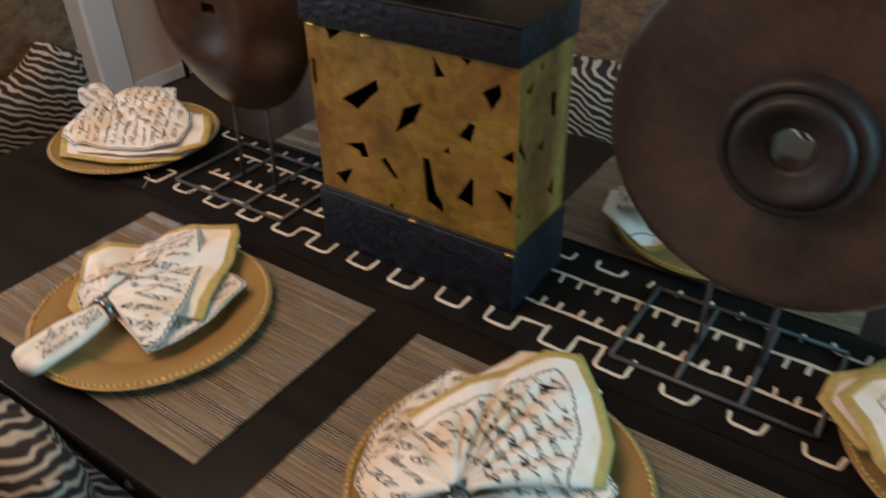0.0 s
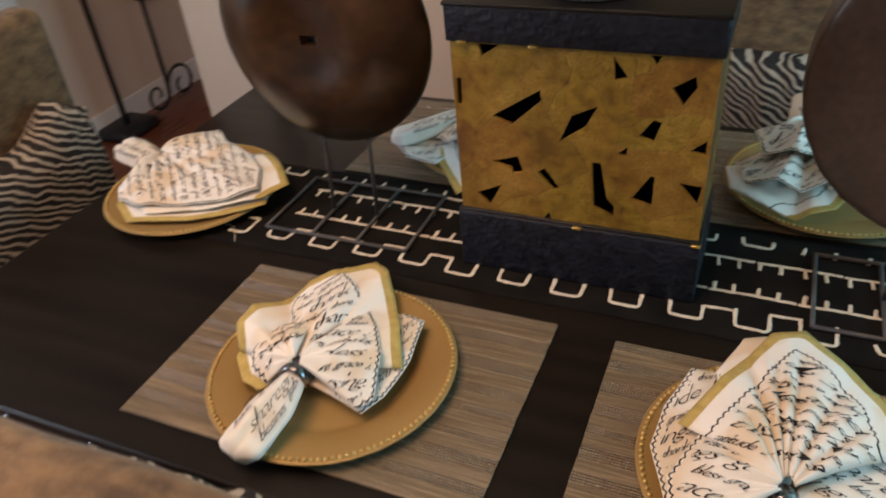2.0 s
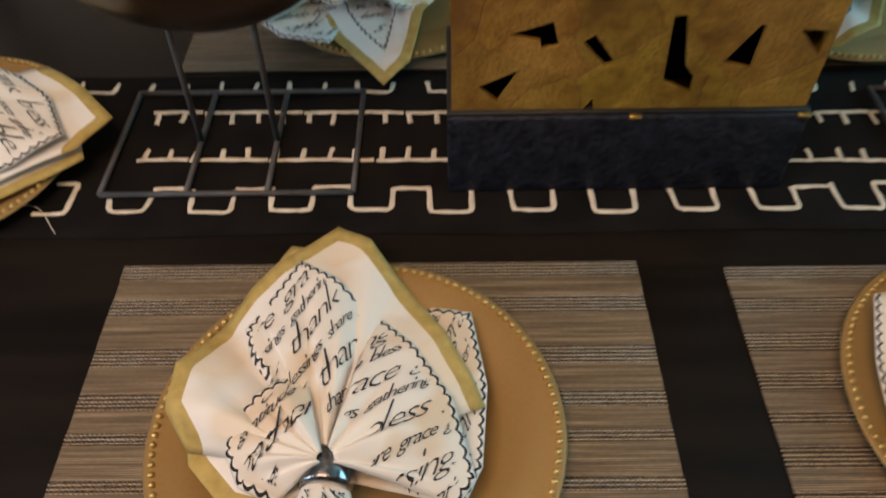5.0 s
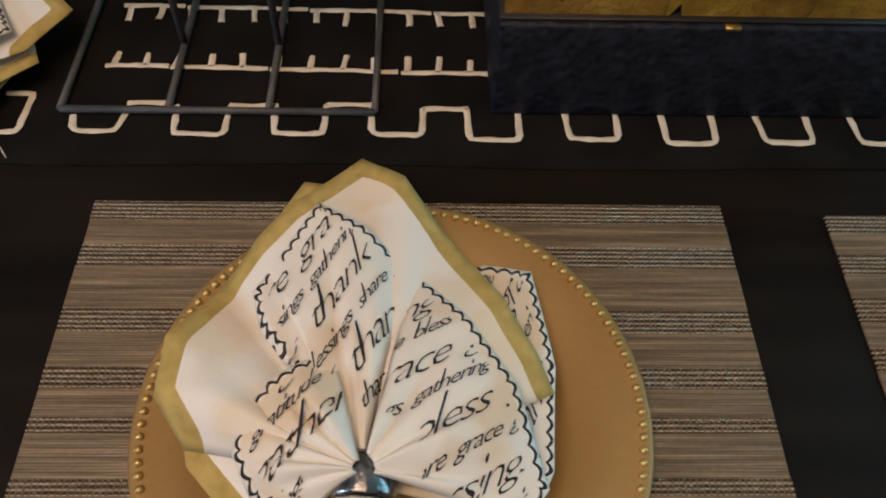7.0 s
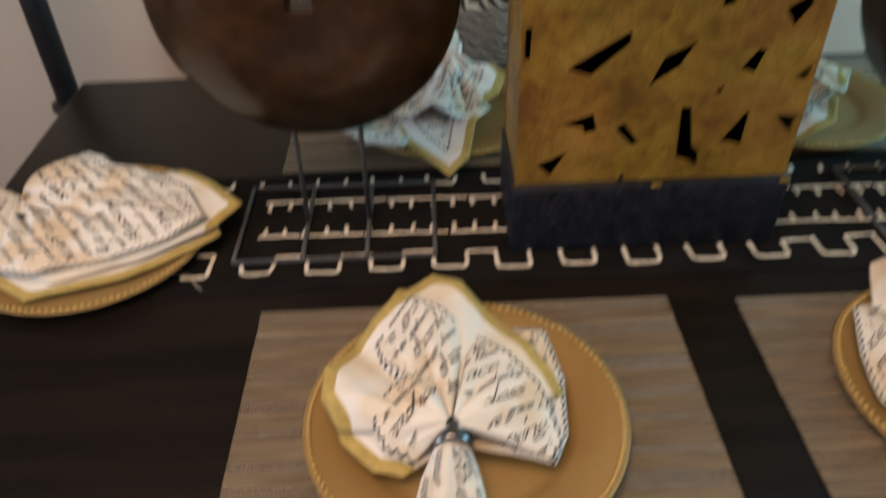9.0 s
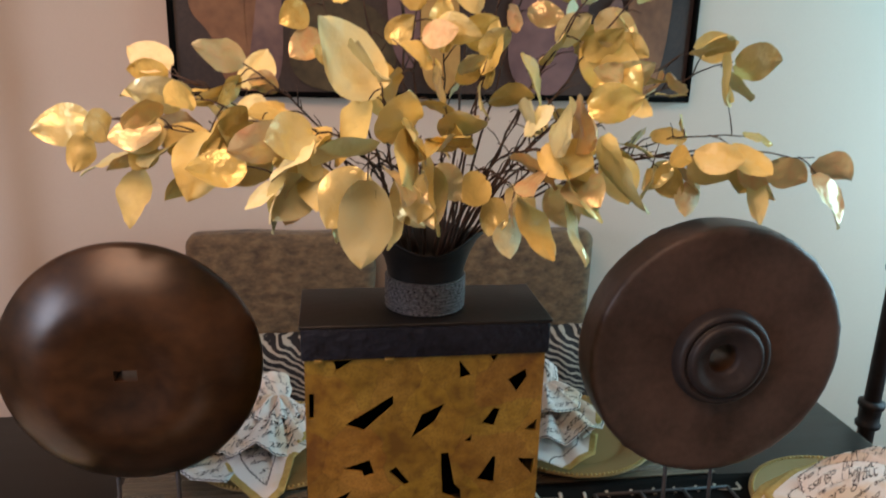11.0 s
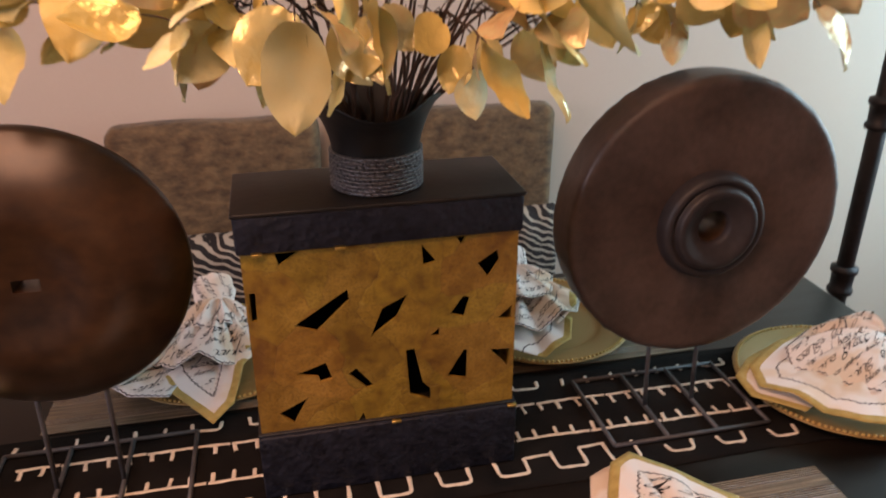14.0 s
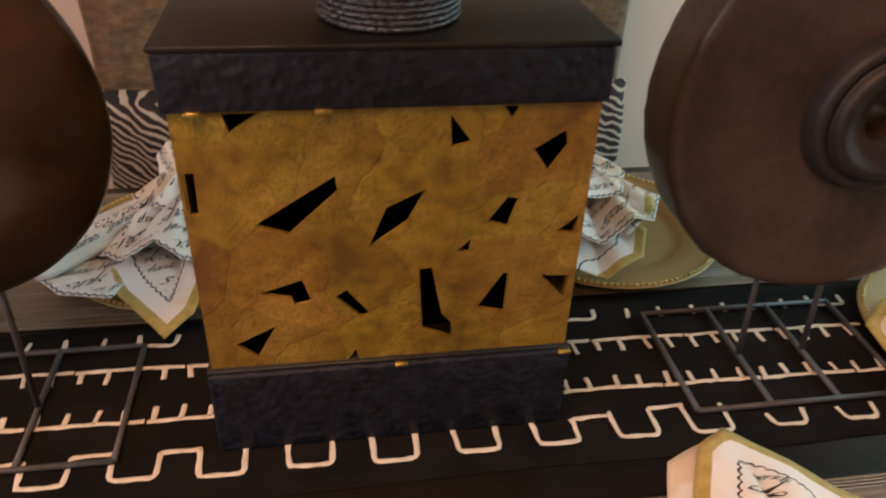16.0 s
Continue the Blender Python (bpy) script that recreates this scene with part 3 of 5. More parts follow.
def glyphs(word, size):
    """The outline of a word as flat vertices and faces."""
    cu = bpy.data.curves.new("word", "FONT")
    cu.body, cu.size, cu.shear, cu.resolution_u, cu.space_character = word, size, 0.35, 2, 0.82
    cu.offset = -size * 0.015 if size > 0.02 else -size * 0.006
    ob = bpy.data.objects.new("word", cu)
    me = ob.to_mesh()
    body = 0.5 * size  # low letter bodies under tall strokes, as in script
    rise = lambda y: y * 0.66 if y < body else 0.66 * body + (y - body) * 1.75
    vs, fs = [Vector((v.co.x * 1.12 + 0.62 * rise(v.co.y), rise(v.co.y), 0)) for v in me.vertices], [tuple(p.vertices) for p in me.polygons]
    ob.to_mesh_clear()
    bpy.data.objects.remove(ob)
    bpy.data.curves.remove(cu)
    return vs, fs


GLYPHS = {(w, s): glyphs(w, s) for w in set(WORDS) for s in (0.031, 0.016)}


class Fan:
    """Cloth that spreads from the ring at c to a rim of corners (x, y, z), given anticlockwise, with a crease to each corner."""

    def __init__(self, c, zc, rim, hems, puff, rib, waves, seed):
        self.c, self.zc, self.puff, self.rib, self.waves, self.seed = Vector(c), zc, puff, rib, waves, seed
        self.q = [Vector(p[:2]) for p in rim]
        self.h = [p[2] for p in rim]
        self.edges = [(self.q[i], self.q[i + 1]) for i in range(len(rim) - 1) if hems is None or i in hems]

    def locate(self, p):
        """The facet, how far along its edge and how far out p lies; None beside the fan."""
        v = p - self.c
        for i in range(len(self.q) - 1):
            e, f = self.q[i] - self.c, self.q[i + 1] - self.c
            den = e.x * f.y - e.y * f.x
            if abs(den) < 1e-9:
                continue
            k, m = (v.x * f.y - v.y * f.x) / den, (e.x * v.y - e.y * v.x) / den
            if k >= -1e-6 and m >= -1e-6:
                rho = max(1e-6, k + m)
                return i, m / rho, rho
        return None

    def hem(self, p):
        """Distance to the hem, and how far along it."""
        best, along, run = 9.0, 0.0, 0.0
        for a, b in self.edges:
            e = b - a
            t = min(1, max(0, (p - a).dot(e) / e.length_squared))
            d = (a + e * t - p).length
            if d < best:
                best, along = d, run + e.length * t
            run += e.length
        return best, along

    def z(self, p, i, k, rho):
        v = p - self.c
        r, a = v.length, math.atan2(v.y, v.x)
        edge = self.h[i] + (self.h[i + 1] - self.h[i]) * k
        swell = self.puff * math.sin(math.pi * min(1, rho) ** 0.8) * (0.45 + 2.2 * k * (1 - k))
        bend = self.waves * a + self.seed + 0.8 * noise.noise((p.x * 11, p.y * 11, self.seed + 9))
        pleat = self.rib * (1 - 2 * abs(math.sin(bend / 2)) ** 0.8) * min(1, r / 0.03) * (1 - 0.55 * rho)
        soft = 0.0035 * noise.noise((p.x * 20, p.y * 20, self.seed)) + 0.0012 * noise.noise((p.x * 55, p.y * 55, self.seed + 5))
        return self.zc + (edge - self.zc) * min(1, rho) + swell + pleat + soft * min(1, r / 0.04)

    def mesh(self, m=24):
        bm = bmesh.new()
        uvl = bm.loops.layers.uv.new("UVMap")
        rows, info = [], {}
        for i in range(len(self.q) - 1):
            e, f = self.q[i] - self.c, self.q[i + 1] - self.c
            n = max(4, int(abs(e.angle(f)) / 0.05))
            for g in range(n + (i == len(self.q) - 2)):
                k = g / n
                row = []
                for j in range(m + 1):
                    rho = 0.07 + 0.93 * j / m
                    p = self.c + (e * (1 - k) + f * k) * rho
                    vt = bm.verts.new((p.x, p.y, self.z(p, i, k, rho)))
                    d, along = self.hem(p)
                    info[vt] = (along, d)
                    row.append(vt)
                rows.append(row)
        for a, b in zip(rows, rows[1:]):
            for j in range(m):
                f = bm.faces.new((a[j], a[j + 1], b[j + 1], b[j]))
                for lp in f.loops:
                    lp[uvl].uv = info[lp.vert]
        return bm

    def write_on(self, turns, margin, seed):
        """Words in slanted rows on the printed field; each facet has its own way of writing."""
        bm = bmesh.new()
        facets = len(self.q) - 1
        turns = [turns] * facets if not isinstance(turns, tuple) else turns
        for turn in dict.fromkeys(turns):
            if turn is None:
                continue
            here, rg = {i for i in range(facets) if turns[i] == turn}, random.Random(seed + int(turn))
            w0 = radians(turn)
            u, v = Vector((math.cos(w0), math.sin(w0))), Vector((-math.sin(w0), math.cos(w0)))
            row, line, count = -0.19, 0, seed
            while row < 0.21:
                size = 0.031 if line % 2 == 0 else 0.016
                at = -0.21 + rg.uniform(0, 0.05)
                while at < 0.21:
                    w = WORDS[count % len(WORDS)]
                    count += 1
                    vs, fs = GLYPHS[(w, size)]
                    made = {}
                    for gi, g in enumerate(vs):
                        p = self.c + u * (at + g.x) + v * (row + g.y)
                        spot = self.locate(p)
                        if spot and spot[0] in here and spot[2] < 0.99 and self.hem(p)[0] > margin and (p - self.c).length > 0.032:
                            made[gi] = (p.x, p.y, self.z(p, *spot) + 0.0015)
                    done = {}
                    for f in fs:
                        if all(i in made for i in f):
                            bm.faces.new([done[i] if i in done else done.setdefault(i, bm.verts.new(made[i])) for i in f])
                    at += max(g.x for g in vs) + size * 0.12
                row += 0.0215 if line % 2 == 0 else 0.0155
                line += 1
        return bm


def napkin_roll(n, O, c, tail, zr, seed):
    """A bunched end of the napkin, rolled and printed, from the ring at c to its tip."""
    (tx, ty), width, tz = tail
    d = Vector((tx - c[0], ty - c[1]))
    L, ang = d.length, math.atan2(d.y, d.x)
    bm = bmesh.new()
    uvl = bm.loops.layers.uv.new("UVMap")
    N, K = 26, 36
    rows = []
    for i in range(N + 1):
        t = i / N
        w = width / 2 * (0.42 + 0.58 * min(1, t * 2.2) ** 0.7) * (1 if t < 0.9 else math.sqrt(max(0.02, 1 - ((t - 0.9) / 0.1) ** 2)))
        h = 0.5 * w + 0.004
        zc = zr + (tz - zr) * t
        row = []
        for k in range(K):
            a = 2 * math.pi * k / K
            fold = 0.30 * math.exp(-((a - 1.35) / 0.22) ** 2) * min(1, t * 3)  # the overlap of the roll
            g = 1 + 0.10 * math.sin(4 * a + seed) * min(1, t * 3) + 0.07 * noise.noise((t * 5, math.cos(a) * 2, math.sin(a) * 2 + seed)) - fold
            px, py, pz = t * L, w * g * math.cos(a), h * g * math.sin(a)
            row.append(bm.verts.new((c[0] + px * math.cos(ang) - py * math.sin(ang), c[1] + px * math.sin(ang) + py * math.cos(ang), zc + pz)))
        rows.append(row)
    for i in range(N):
        for k in range(K):
            f = bm.faces.new((rows[i][k], rows[i][(k + 1) % K], rows[i + 1][(k + 1) % K], rows[i + 1][k]))
            for lp, (ti, ki) in zip(f.loops, ((i, k), (i, k + 1), (i + 1, k + 1), (i + 1, k))):
                lp[uvl].uv = (ti / N * L, 0.05)
    bm.faces.new(rows[-1])
    bmesh.ops.recalc_face_normals(bm, faces=bm.faces[:])
    tl = part("rolled_tail", bm, M_NAP_TAIL, n, "rolled printed end", at=O)
    bm = bmesh.new()
    u = Vector((math.cos(ang), math.sin(ang)))
    v = Vector((-u.y, u.x))
    for r, w0, s, go in ((-0.95, "blessings", 0.016, 0), (-0.5, "share", 0.031, 0), (0.35, "thank", 0.016, 0), (0.72, "bless", 0.016, 0.03), (-0.85, "gather", 0.016, 0.062), (-0.5, "grace", 0.031, 0.062), (0.4, "gratitude", 0.016, 0.05)):
        vs, fs = GLYPHS[(w0, s)]
        flip = -1 if u.x < 0 else 1
        made = []
        for g in vs:
            t = 0.2 + (go + g.x) / L if flip > 0 else 0.85 - (go + g.x) / L
            t = min(0.88, max(0.12, t))
            w = width / 2 * (0.42 + 0.58 * min(1, t * 2.2) ** 0.7)
            side = flip * (r * w + g.y)
            side = max(-0.95 * w, min(0.95 * w, side))
            zz = zr + (tz - zr) * t + (0.5 * w + 0.004) * 1.1 * math.sqrt(max(0, 1 - (side / (1.12 * w)) ** 2)) + 0.0012
            q = Vector(c) + u * (t * L) + v * side
            made.append(bm.verts.new((q.x, q.y, zz)) if 0.121 < t < 0.879 else None)
        for f in fs:
            if all(made[i] for i in f):
                bm.faces.new([made[i] for i in f])
    tagged(part("script_print", bm, M_INK, tl, "black script words"), kind="stuff")
    return ang


FOLDS = {"hem": (M_NAP_HEM, "gold-hemmed white fold", LINE), "gold": (M_NAP_GOLD, "gold-hemmed fold", LINE), "print": (M_NAP_PRINT, "scalloped printed fold", 0.0045), "plain": (M_NAP_PRINT, "plain cream fold", 0.0045)}


def napkin(c, layers, rolls, label, seed, zr=0.792, small=0.72):
    """layers: (kind of fold, height at the ring, rim, edges that are hemmed, swell, pleat, waves, way of writing). rolls: end point, width, end height."""
    n = thing("napkin", label, "napkin", (c[0], c[1], TOP + 0.008), "napkins on the plates")
    O = (-c[0], -c[1], -TOP - 0.008)
    for i, (kind, zc, rim, hems, puff, rib, waves, turns) in enumerate(layers):
        fan = Fan(c, zc, rim, hems, puff, rib, waves, seed + 3 * i)
        mat, text, line = FOLDS[kind]
        leaf = part("cloth_fold", fan.mesh(), mat, n, text, at=O)
        s = leaf.modifiers.new("thick", "SOLIDIFY")
        s.thickness, s.offset = 0.0012, -1
        words = fan.write_on(turns, line + 0.003, seed * 7 + i)
        if words.faces:
            tagged(part("script_print", words, M_INK, leaf, "black script words"), kind="stuff")
        else:
            words.free()
    ang = [napkin_roll(n, O, c, roll, zr, seed + k) for k, roll in enumerate(rolls)][0]
    prof = [(0.0165, -0.013), (0.0185, -0.0125), (0.0195, -0.009), (0.0195, 0.009), (0.0185, 0.0125), (0.0165, 0.013), (0.0155, 0.0), (0.0165, -0.013)]
    ring = part("napkin_ring", lathe(prof, 32), M_RING, n, "shiny silver napkin ring", at=(0.0, 0.0, zr - TOP - 0.006))
    ring.rotation_euler = (0, radians(90), ang)
    ring.scale = (small, small, small)
    return n


napkin((-0.055, -0.325), (
    ("print", 0.785, ((0.040, -0.345, 0.776), (0.055, -0.315, 0.779), (0.061, -0.250, 0.783), (0.050, -0.182, 0.787), (0.018, -0.178, 0.788), (-0.015, -0.19, 0.788)), {0, 1, 2, 3}, 0.002, 0.002, 6, 68),
    ("gold", 0.784, ((-0.03, -0.12, 0.782), (-0.109, -0.107, 0.788), (-0.152, -0.182, 0.778), (-0.172, -0.270, 0.780), (-0.160, -0.312, 0.780), (-0.128, -0.345, 0.777), (-0.10, -0.352, 0.777)), {1, 2, 3, 4, 5}, 0.002, 0.002, 6, None),
    ("hem", 0.803, ((0.059, -0.268, 0.786), (0.028, -0.208, 0.803), (-0.009, -0.150, 0.784), (-0.036, -0.112, 0.801), (-0.068, -0.089, 0.796), (-0.112, -0.137, 0.803), (-0.156, -0.190, 0.782), (-0.178, -0.240, 0.806), (-0.179, -0.278, 0.801), (-0.162, -0.303, 0.782)), None, 0.009, 0.0075, 9, None),
    ("print", 0.814, ((0.036, -0.345, 0.784), (0.050, -0.328, 0.788), (0.033, -0.270, 0.805), (0.006, -0.228, 0.808), (-0.028, -0.188, 0.792)), {0, 1, 2, 3}, 0.011, 0.004, 7, 31),
    ("print", 0.809, ((-0.030, -0.190, 0.793), (-0.062, -0.162, 0.810), (-0.095, -0.138, 0.806), (-0.131, -0.208, 0.802), (-0.124, -0.232, 0.794), (-0.106, -0.252, 0.788)), {0, 1, 2, 3, 4}, 0.008, 0.004, 8, 60),
    ("print", 0.814, ((-0.076, -0.250, 0.812), (-0.112, -0.272, 0.811), (-0.127, -0.292, 0.806), (-0.129, -0.312, 0.800), (-0.118, -0.334, 0.789), (-0.092, -0.345, 0.786)), {0, 1, 2, 3, 4}, 0.010, 0.004, 7, 44),
), (((-0.062, -0.452), 0.056, 0.784),), "cream script-printed cloth napkin with gold hem fanned on its plate", 1, small=1.0)
napkin((0.492, -0.325), (
    ("print", 0.788, ((0.445, -0.155, 0.785), (0.386, -0.172, 0.792), (0.366, -0.235, 0.788), (0.361, -0.290, 0.784), (0.386, -0.352, 0.780), (0.42, -0.375, 0.779)), {1, 2, 3}, 0.004, 0.003, 6, 40),
    ("print", 0.788, ((0.602, -0.372, 0.778), (0.630, -0.305, 0.784), (0.615, -0.222, 0.790), (0.572, -0.195, 0.794)), {0, 1, 2}, 0.006, 0.003, 5, -20),
    ("plain", 0.788, ((0.545, -0.105, 0.786), (0.482, -0.080, 0.788), (0.437, -0.102, 0.793), (0.412, -0.165, 0.788)), (), 0.002, 0.002, 4, None),
    ("gold", 0.806, ((0.606, -0.232, 0.794), (0.592, -0.180, 0.802), (0.556, -0.128, 0.797), (0.503, -0.072, 0.798), (0.466, -0.096, 0.807), (0.443, -0.140, 0.800), (0.420, -0.192, 0.808), (0.384, -0.262, 0.799)), None, 0.020, 0.004, 8, (-28, -28, -28, -28, -28, -28, -18)),
    ("print", 0.812, ((0.440, -0.222, 0.808), (0.404, -0.282, 0.800), (0.384, -0.330, 0.793), (0.392, -0.360, 0.786), (0.43, -0.378, 0.784)), {0, 1, 2, 3}, 0.010, 0.004, 7, -14),
), (((0.500, -0.455), 0.056, 0.784),), "cream script-printed cloth napkin with wide gold hem raised over its plate", 12)
napkin((-0.605, 0.075), (
    ("hem", 0.778, ((-0.612, -0.045, 0.775), (-0.550, -0.088, 0.774), (-0.436, -0.052, 0.776), (-0.338, 0.020, 0.778), (-0.36, 0.07, 0.780)), {0, 1, 2}, 0.002, 0.001, 4, None),
    ("hem", 0.790, ((-0.585, -0.03, 0.782), (-0.525, -0.066, 0.782), (-0.43, -0.030, 0.785), (-0.345, 0.024, 0.789), (-0.315, 0.064, 0.797), (-0.36, 0.115, 0.795), (-0.417, 0.160, 0.795), (-0.455, 0.14, 0.790)), {3, 4, 5}, 0.006, 0.001, 5, None),
    ("print", 0.812, ((-0.632, -0.010, 0.790), (-0.600, -0.048, 0.788), (-0.545, -0.058, 0.790), (-0.46, -0.036, 0.793), (-0.395, -0.004, 0.796), (-0.353, 0.031, 0.801), (-0.385, 0.088, 0.806), (-0.43, 0.128, 0.806), (-0.50, 0.150, 0.812), (-0.556, 0.196, 0.808), (-0.585, 0.17, 0.800)), {1, 2, 3, 4, 5, 6, 7, 8}, 0.016, 0.0042, 17, -48),
), (((-0.705, 0.088), 0.060, 0.805),), "cream script-printed napkin fanned on a plate at the table's end", 23)
napkin((-0.030, 0.395), (
    ("print", 0.796, ((-0.195, 0.315, 0.788), (-0.206, 0.258, 0.790), (-0.165, 0.222, 0.788), (-0.105, 0.212, 0.786)), {0, 1, 2}, 0.010, 0.006, 9, 20),
    ("gold", 0.800, ((-0.118, 0.250, 0.790), (-0.103, 0.222, 0.784), (-0.040, 0.150, 0.770), (-0.010, 0.178, 0.780), (0.004, 0.255, 0.800), (0.03, 0.29, 0.80)), {0, 1, 2, 3}, 0.010, 0.003, 6, 15),
    ("gold", 0.812, ((0.010, 0.285, 0.806), (0.045, 0.315, 0.815), (0.060, 0.370, 0.812), (0.048, 0.432, 0.805)), {0, 1, 2}, 0.016, 0.005, 7, 40),
    ("print", 0.832, ((-0.155, 0.335, 0.795), (-0.140, 0.285, 0.800), (-0.100, 0.255, 0.808), (-0.062, 0.268, 0.826), (-0.030, 0.252, 0.806), (-0.002, 0.262, 0.800), (0.02, 0.30, 0.815)), {1, 2, 3, 4}, 0.016, 0.008, 11, 25),
    ("print", 0.846, ((-0.105, 0.375, 0.825), (-0.088, 0.335, 0.832), (-0.045, 0.320, 0.838), (0.005, 0.342, 0.828), (0.02, 0.385, 0.82)), {0, 1, 2, 3}, 0.012, 0.009, 10, 60),
), (((-0.052, 0.468), 0.066, 0.848), ((-0.205, 0.246), 0.050, 0.803)), "crumpled cream script-printed napkin hanging over its plate", 34, zr=0.826)
napkin((0.485, 0.375), (
    ("gold", 0.795, ((0.372, 0.300, 0.800), (0.385, 0.236, 0.798), (0.435, 0.204, 0.798), (0.482, 0.188, 0.786), (0.535, 0.212, 0.800), (0.555, 0.26, 0.812)), {3, 4}, 0.010, 0.006, 9, None),
    ("gold", 0.812, ((0.52, 0.24, 0.815), (0.566, 0.27, 0.832), (0.588, 0.33, 0.822), (0.580, 0.395, 0.80), (0.53, 0.43, 0.80)), {1, 2}, 0.018, 0.006, 6, 40),
    ("print", 0.832, ((0.385, 0.30, 0.808), (0.405, 0.248, 0.806), (0.445, 0.232, 0.826), (0.485, 0.226, 0.812), (0.53, 0.245, 0.834), (0.565, 0.262, 0.822), (0.59, 0.31, 0.83)), {1, 2, 3, 4, 5}, 0.014, 0.008, 11, 20),
    ("print", 0.858, ((0.405, 0.36, 0.84), (0.425, 0.295, 0.836), (0.475, 0.275, 0.852), (0.53, 0.295, 0.842), (0.555, 0.36, 0.845)), {0, 1, 2, 3}, 0.012, 0.009, 9, 20),
), (((0.488, 0.43), 0.062, 0.872),), "crumpled cream script-printed napkin piled on its plate", 45, zr=0.82)
napkin((1.01, 0.062), (
    ("gold", 0.790, ((0.96, 0.165, 0.788), (0.87, 0.140, 0.788), (0.795, 0.108, 0.786), (0.752, 0.070, 0.785), (0.748, 0.020, 0.785), (0.80, -0.035, 0.785)), {0, 1, 2, 3, 4}, 0.004, 0.002, 5, None),
    ("gold", 0.806, ((1.03, 0.165, 0.80), (0.93, 0.152, 0.797), (0.865, 0.130, 0.797), (0.785, 0.085, 0.793), (0.765, 0.030, 0.793), (0.790, -0.012, 0.803), (0.815, -0.050, 0.792), (0.850, -0.090, 0.798), (0.92, -0.105, 0.79)), None, 0.012, 0.003, 6, None),
    ("print", 0.826, ((1.045, 0.150, 0.815), (0.96, 0.148, 0.812), (0.895, 0.122, 0.810), (0.845, 0.088, 0.808), (0.832, 0.050, 0.806), (0.862, 0.006, 0.808), (0.905, -0.045, 0.806), (0.97, -0.075, 0.80), (1.03, -0.07, 0.80)), {1, 2, 3, 4, 5, 6}, 0.024, 0.008, 13, 15),
), (((1.115, 0.055), 0.060, 0.80),), "script-printed napkin with gold hem on the end plate", 56)


# ---- box ----
BX0, BX1, BY1, B1, B2, B3 = 0.034, 0.366, 0.140, 0.847, 1.097, 1.147
BC = ((BX0 + BX1) / 2, BY1 / 2)
box = thing("decorative_box", "ochre shell-shard box with hammered blue-black lid and base", "box", (BC[0], BC[1], TOP + 0.002))
OB = (-BC[0], -BC[1], -TOP - 0.002)


def pierced(w0, w1, z0, z1, holes, thick):
    """A panel in the x-z plane with shard-shaped holes through it."""
    bm = bmesh.new()
    edges = []
    for loop in [((w0, z0), (w1, z0), (w1, z1), (w0, z1))] + holes:
        vs = [bm.verts.new((x, 0, z)) for x, z in loop]
        edges += [bm.edges.new((vs[i], vs[(i + 1) % len(vs)])) for i in range(len(vs))]
    bmesh.ops.triangle_fill(bm, use_beauty=True, use_dissolve=False, edges=edges)
    r = bmesh.ops.extrude_face_region(bm, geom=bm.faces[:])
    bmesh.ops.translate(bm, vec=(0, thick, 0), verts=[e for e in r["geom"] if isinstance(e, bmesh.types.BMVert)])
    bmesh.ops.recalc_face_normals(bm, faces=bm.faces[:])
    return bm


HOLES = [
    ((0.074, 1.0945), (0.102, 1.0945), (0.078, 1.079)),
    ((0.088, 0.998), (0.115, 0.988), (0.155, 1.025), (0.154, 1.040)),
    ((0.179, 0.971), (0.212, 0.995), (0.227, 1.025), (0.194, 1.009)),
    ((0.244, 1.089), (0.246, 1.061), (0.262, 1.065)),
    ((0.286, 1.0945), (0.293, 1.084), (0.299, 1.0945)),
    ((0.313, 1.057), (0.327, 1.037), (0.341, 1.059), (0.338, 1.073)),
    ((0.279, 0.991), (0.297, 0.985), (0.305, 1.012), (0.295, 1.014)),
    ((0.254, 0.963), (0.265, 0.961), (0.266, 0.974)),
]
HOLES += [
    ((0.085, 0.930), (0.112, 0.923), (0.114, 0.915), (0.129, 0.918), (0.122, 0.942)),
    ((0.149, 0.922), (0.171, 0.898), (0.180, 0.900), (0.159, 0.929)),
    ((0.222, 0.946), (0.226, 0.880), (0.253, 0.868), (0.253, 0.884), (0.243, 0.896), (0.233, 0.947)),
    ((0.275, 0.900), (0.301, 0.893), (0.302, 0.936), (0.297, 0.937)),
    ((0.332, 0.932), (0.356, 0.905), (0.3605, 0.930)),
    ((0.060, 0.876), (0.078, 0.859), (0.097, 0.894)),
    ((0.158, 0.8495), (0.168, 0.8495), (0.165, 0.861)),
    ((0.0385, 1.047), (0.0385, 1.010), (0.047, 1.010), (0.048, 1.047)),
    ((0.341, 0.978), (0.3605, 0.974), (0.3605, 0.995)),
]
SIDE = [
    ((0.020, 1.062), (0.033, 1.055), (0.040, 1.070)), ((0.085, 1.038), (0.089, 1.005), (0.101, 1.002), (0.101, 1.035)),
    ((0.056, 0.974), (0.072, 0.965), (0.070, 0.983)), ((0.092, 0.895), (0.108, 0.882), (0.107, 0.912)),
    ((0.008, 0.992), (0.030, 0.964), (0.012, 1.006)), ((0.009, 0.899), (0.016, 0.889), (0.020, 0.903)), ((0.052, 1.083), (0.058, 1.075), (0.063, 1.086)),
]
part("front_panel", pierced(BX0 + 0.002, BX1 - 0.002, B1 - 0.006, B2 + 0.006, HOLES, 0.004), M_SHARD, box, at=(OB[0], OB[1] + 0.003, OB[2]), smooth=False)
sp = part("side_panel", pierced(0.004, BY1 - 0.004, B1 - 0.006, B2 + 0.006, SIDE, 0.004), M_SHARD, box, at=(BX1 - 0.003 + OB[0], OB[1], OB[2]), smooth=False)
sp.rotation_euler = (0, 0, radians(90))
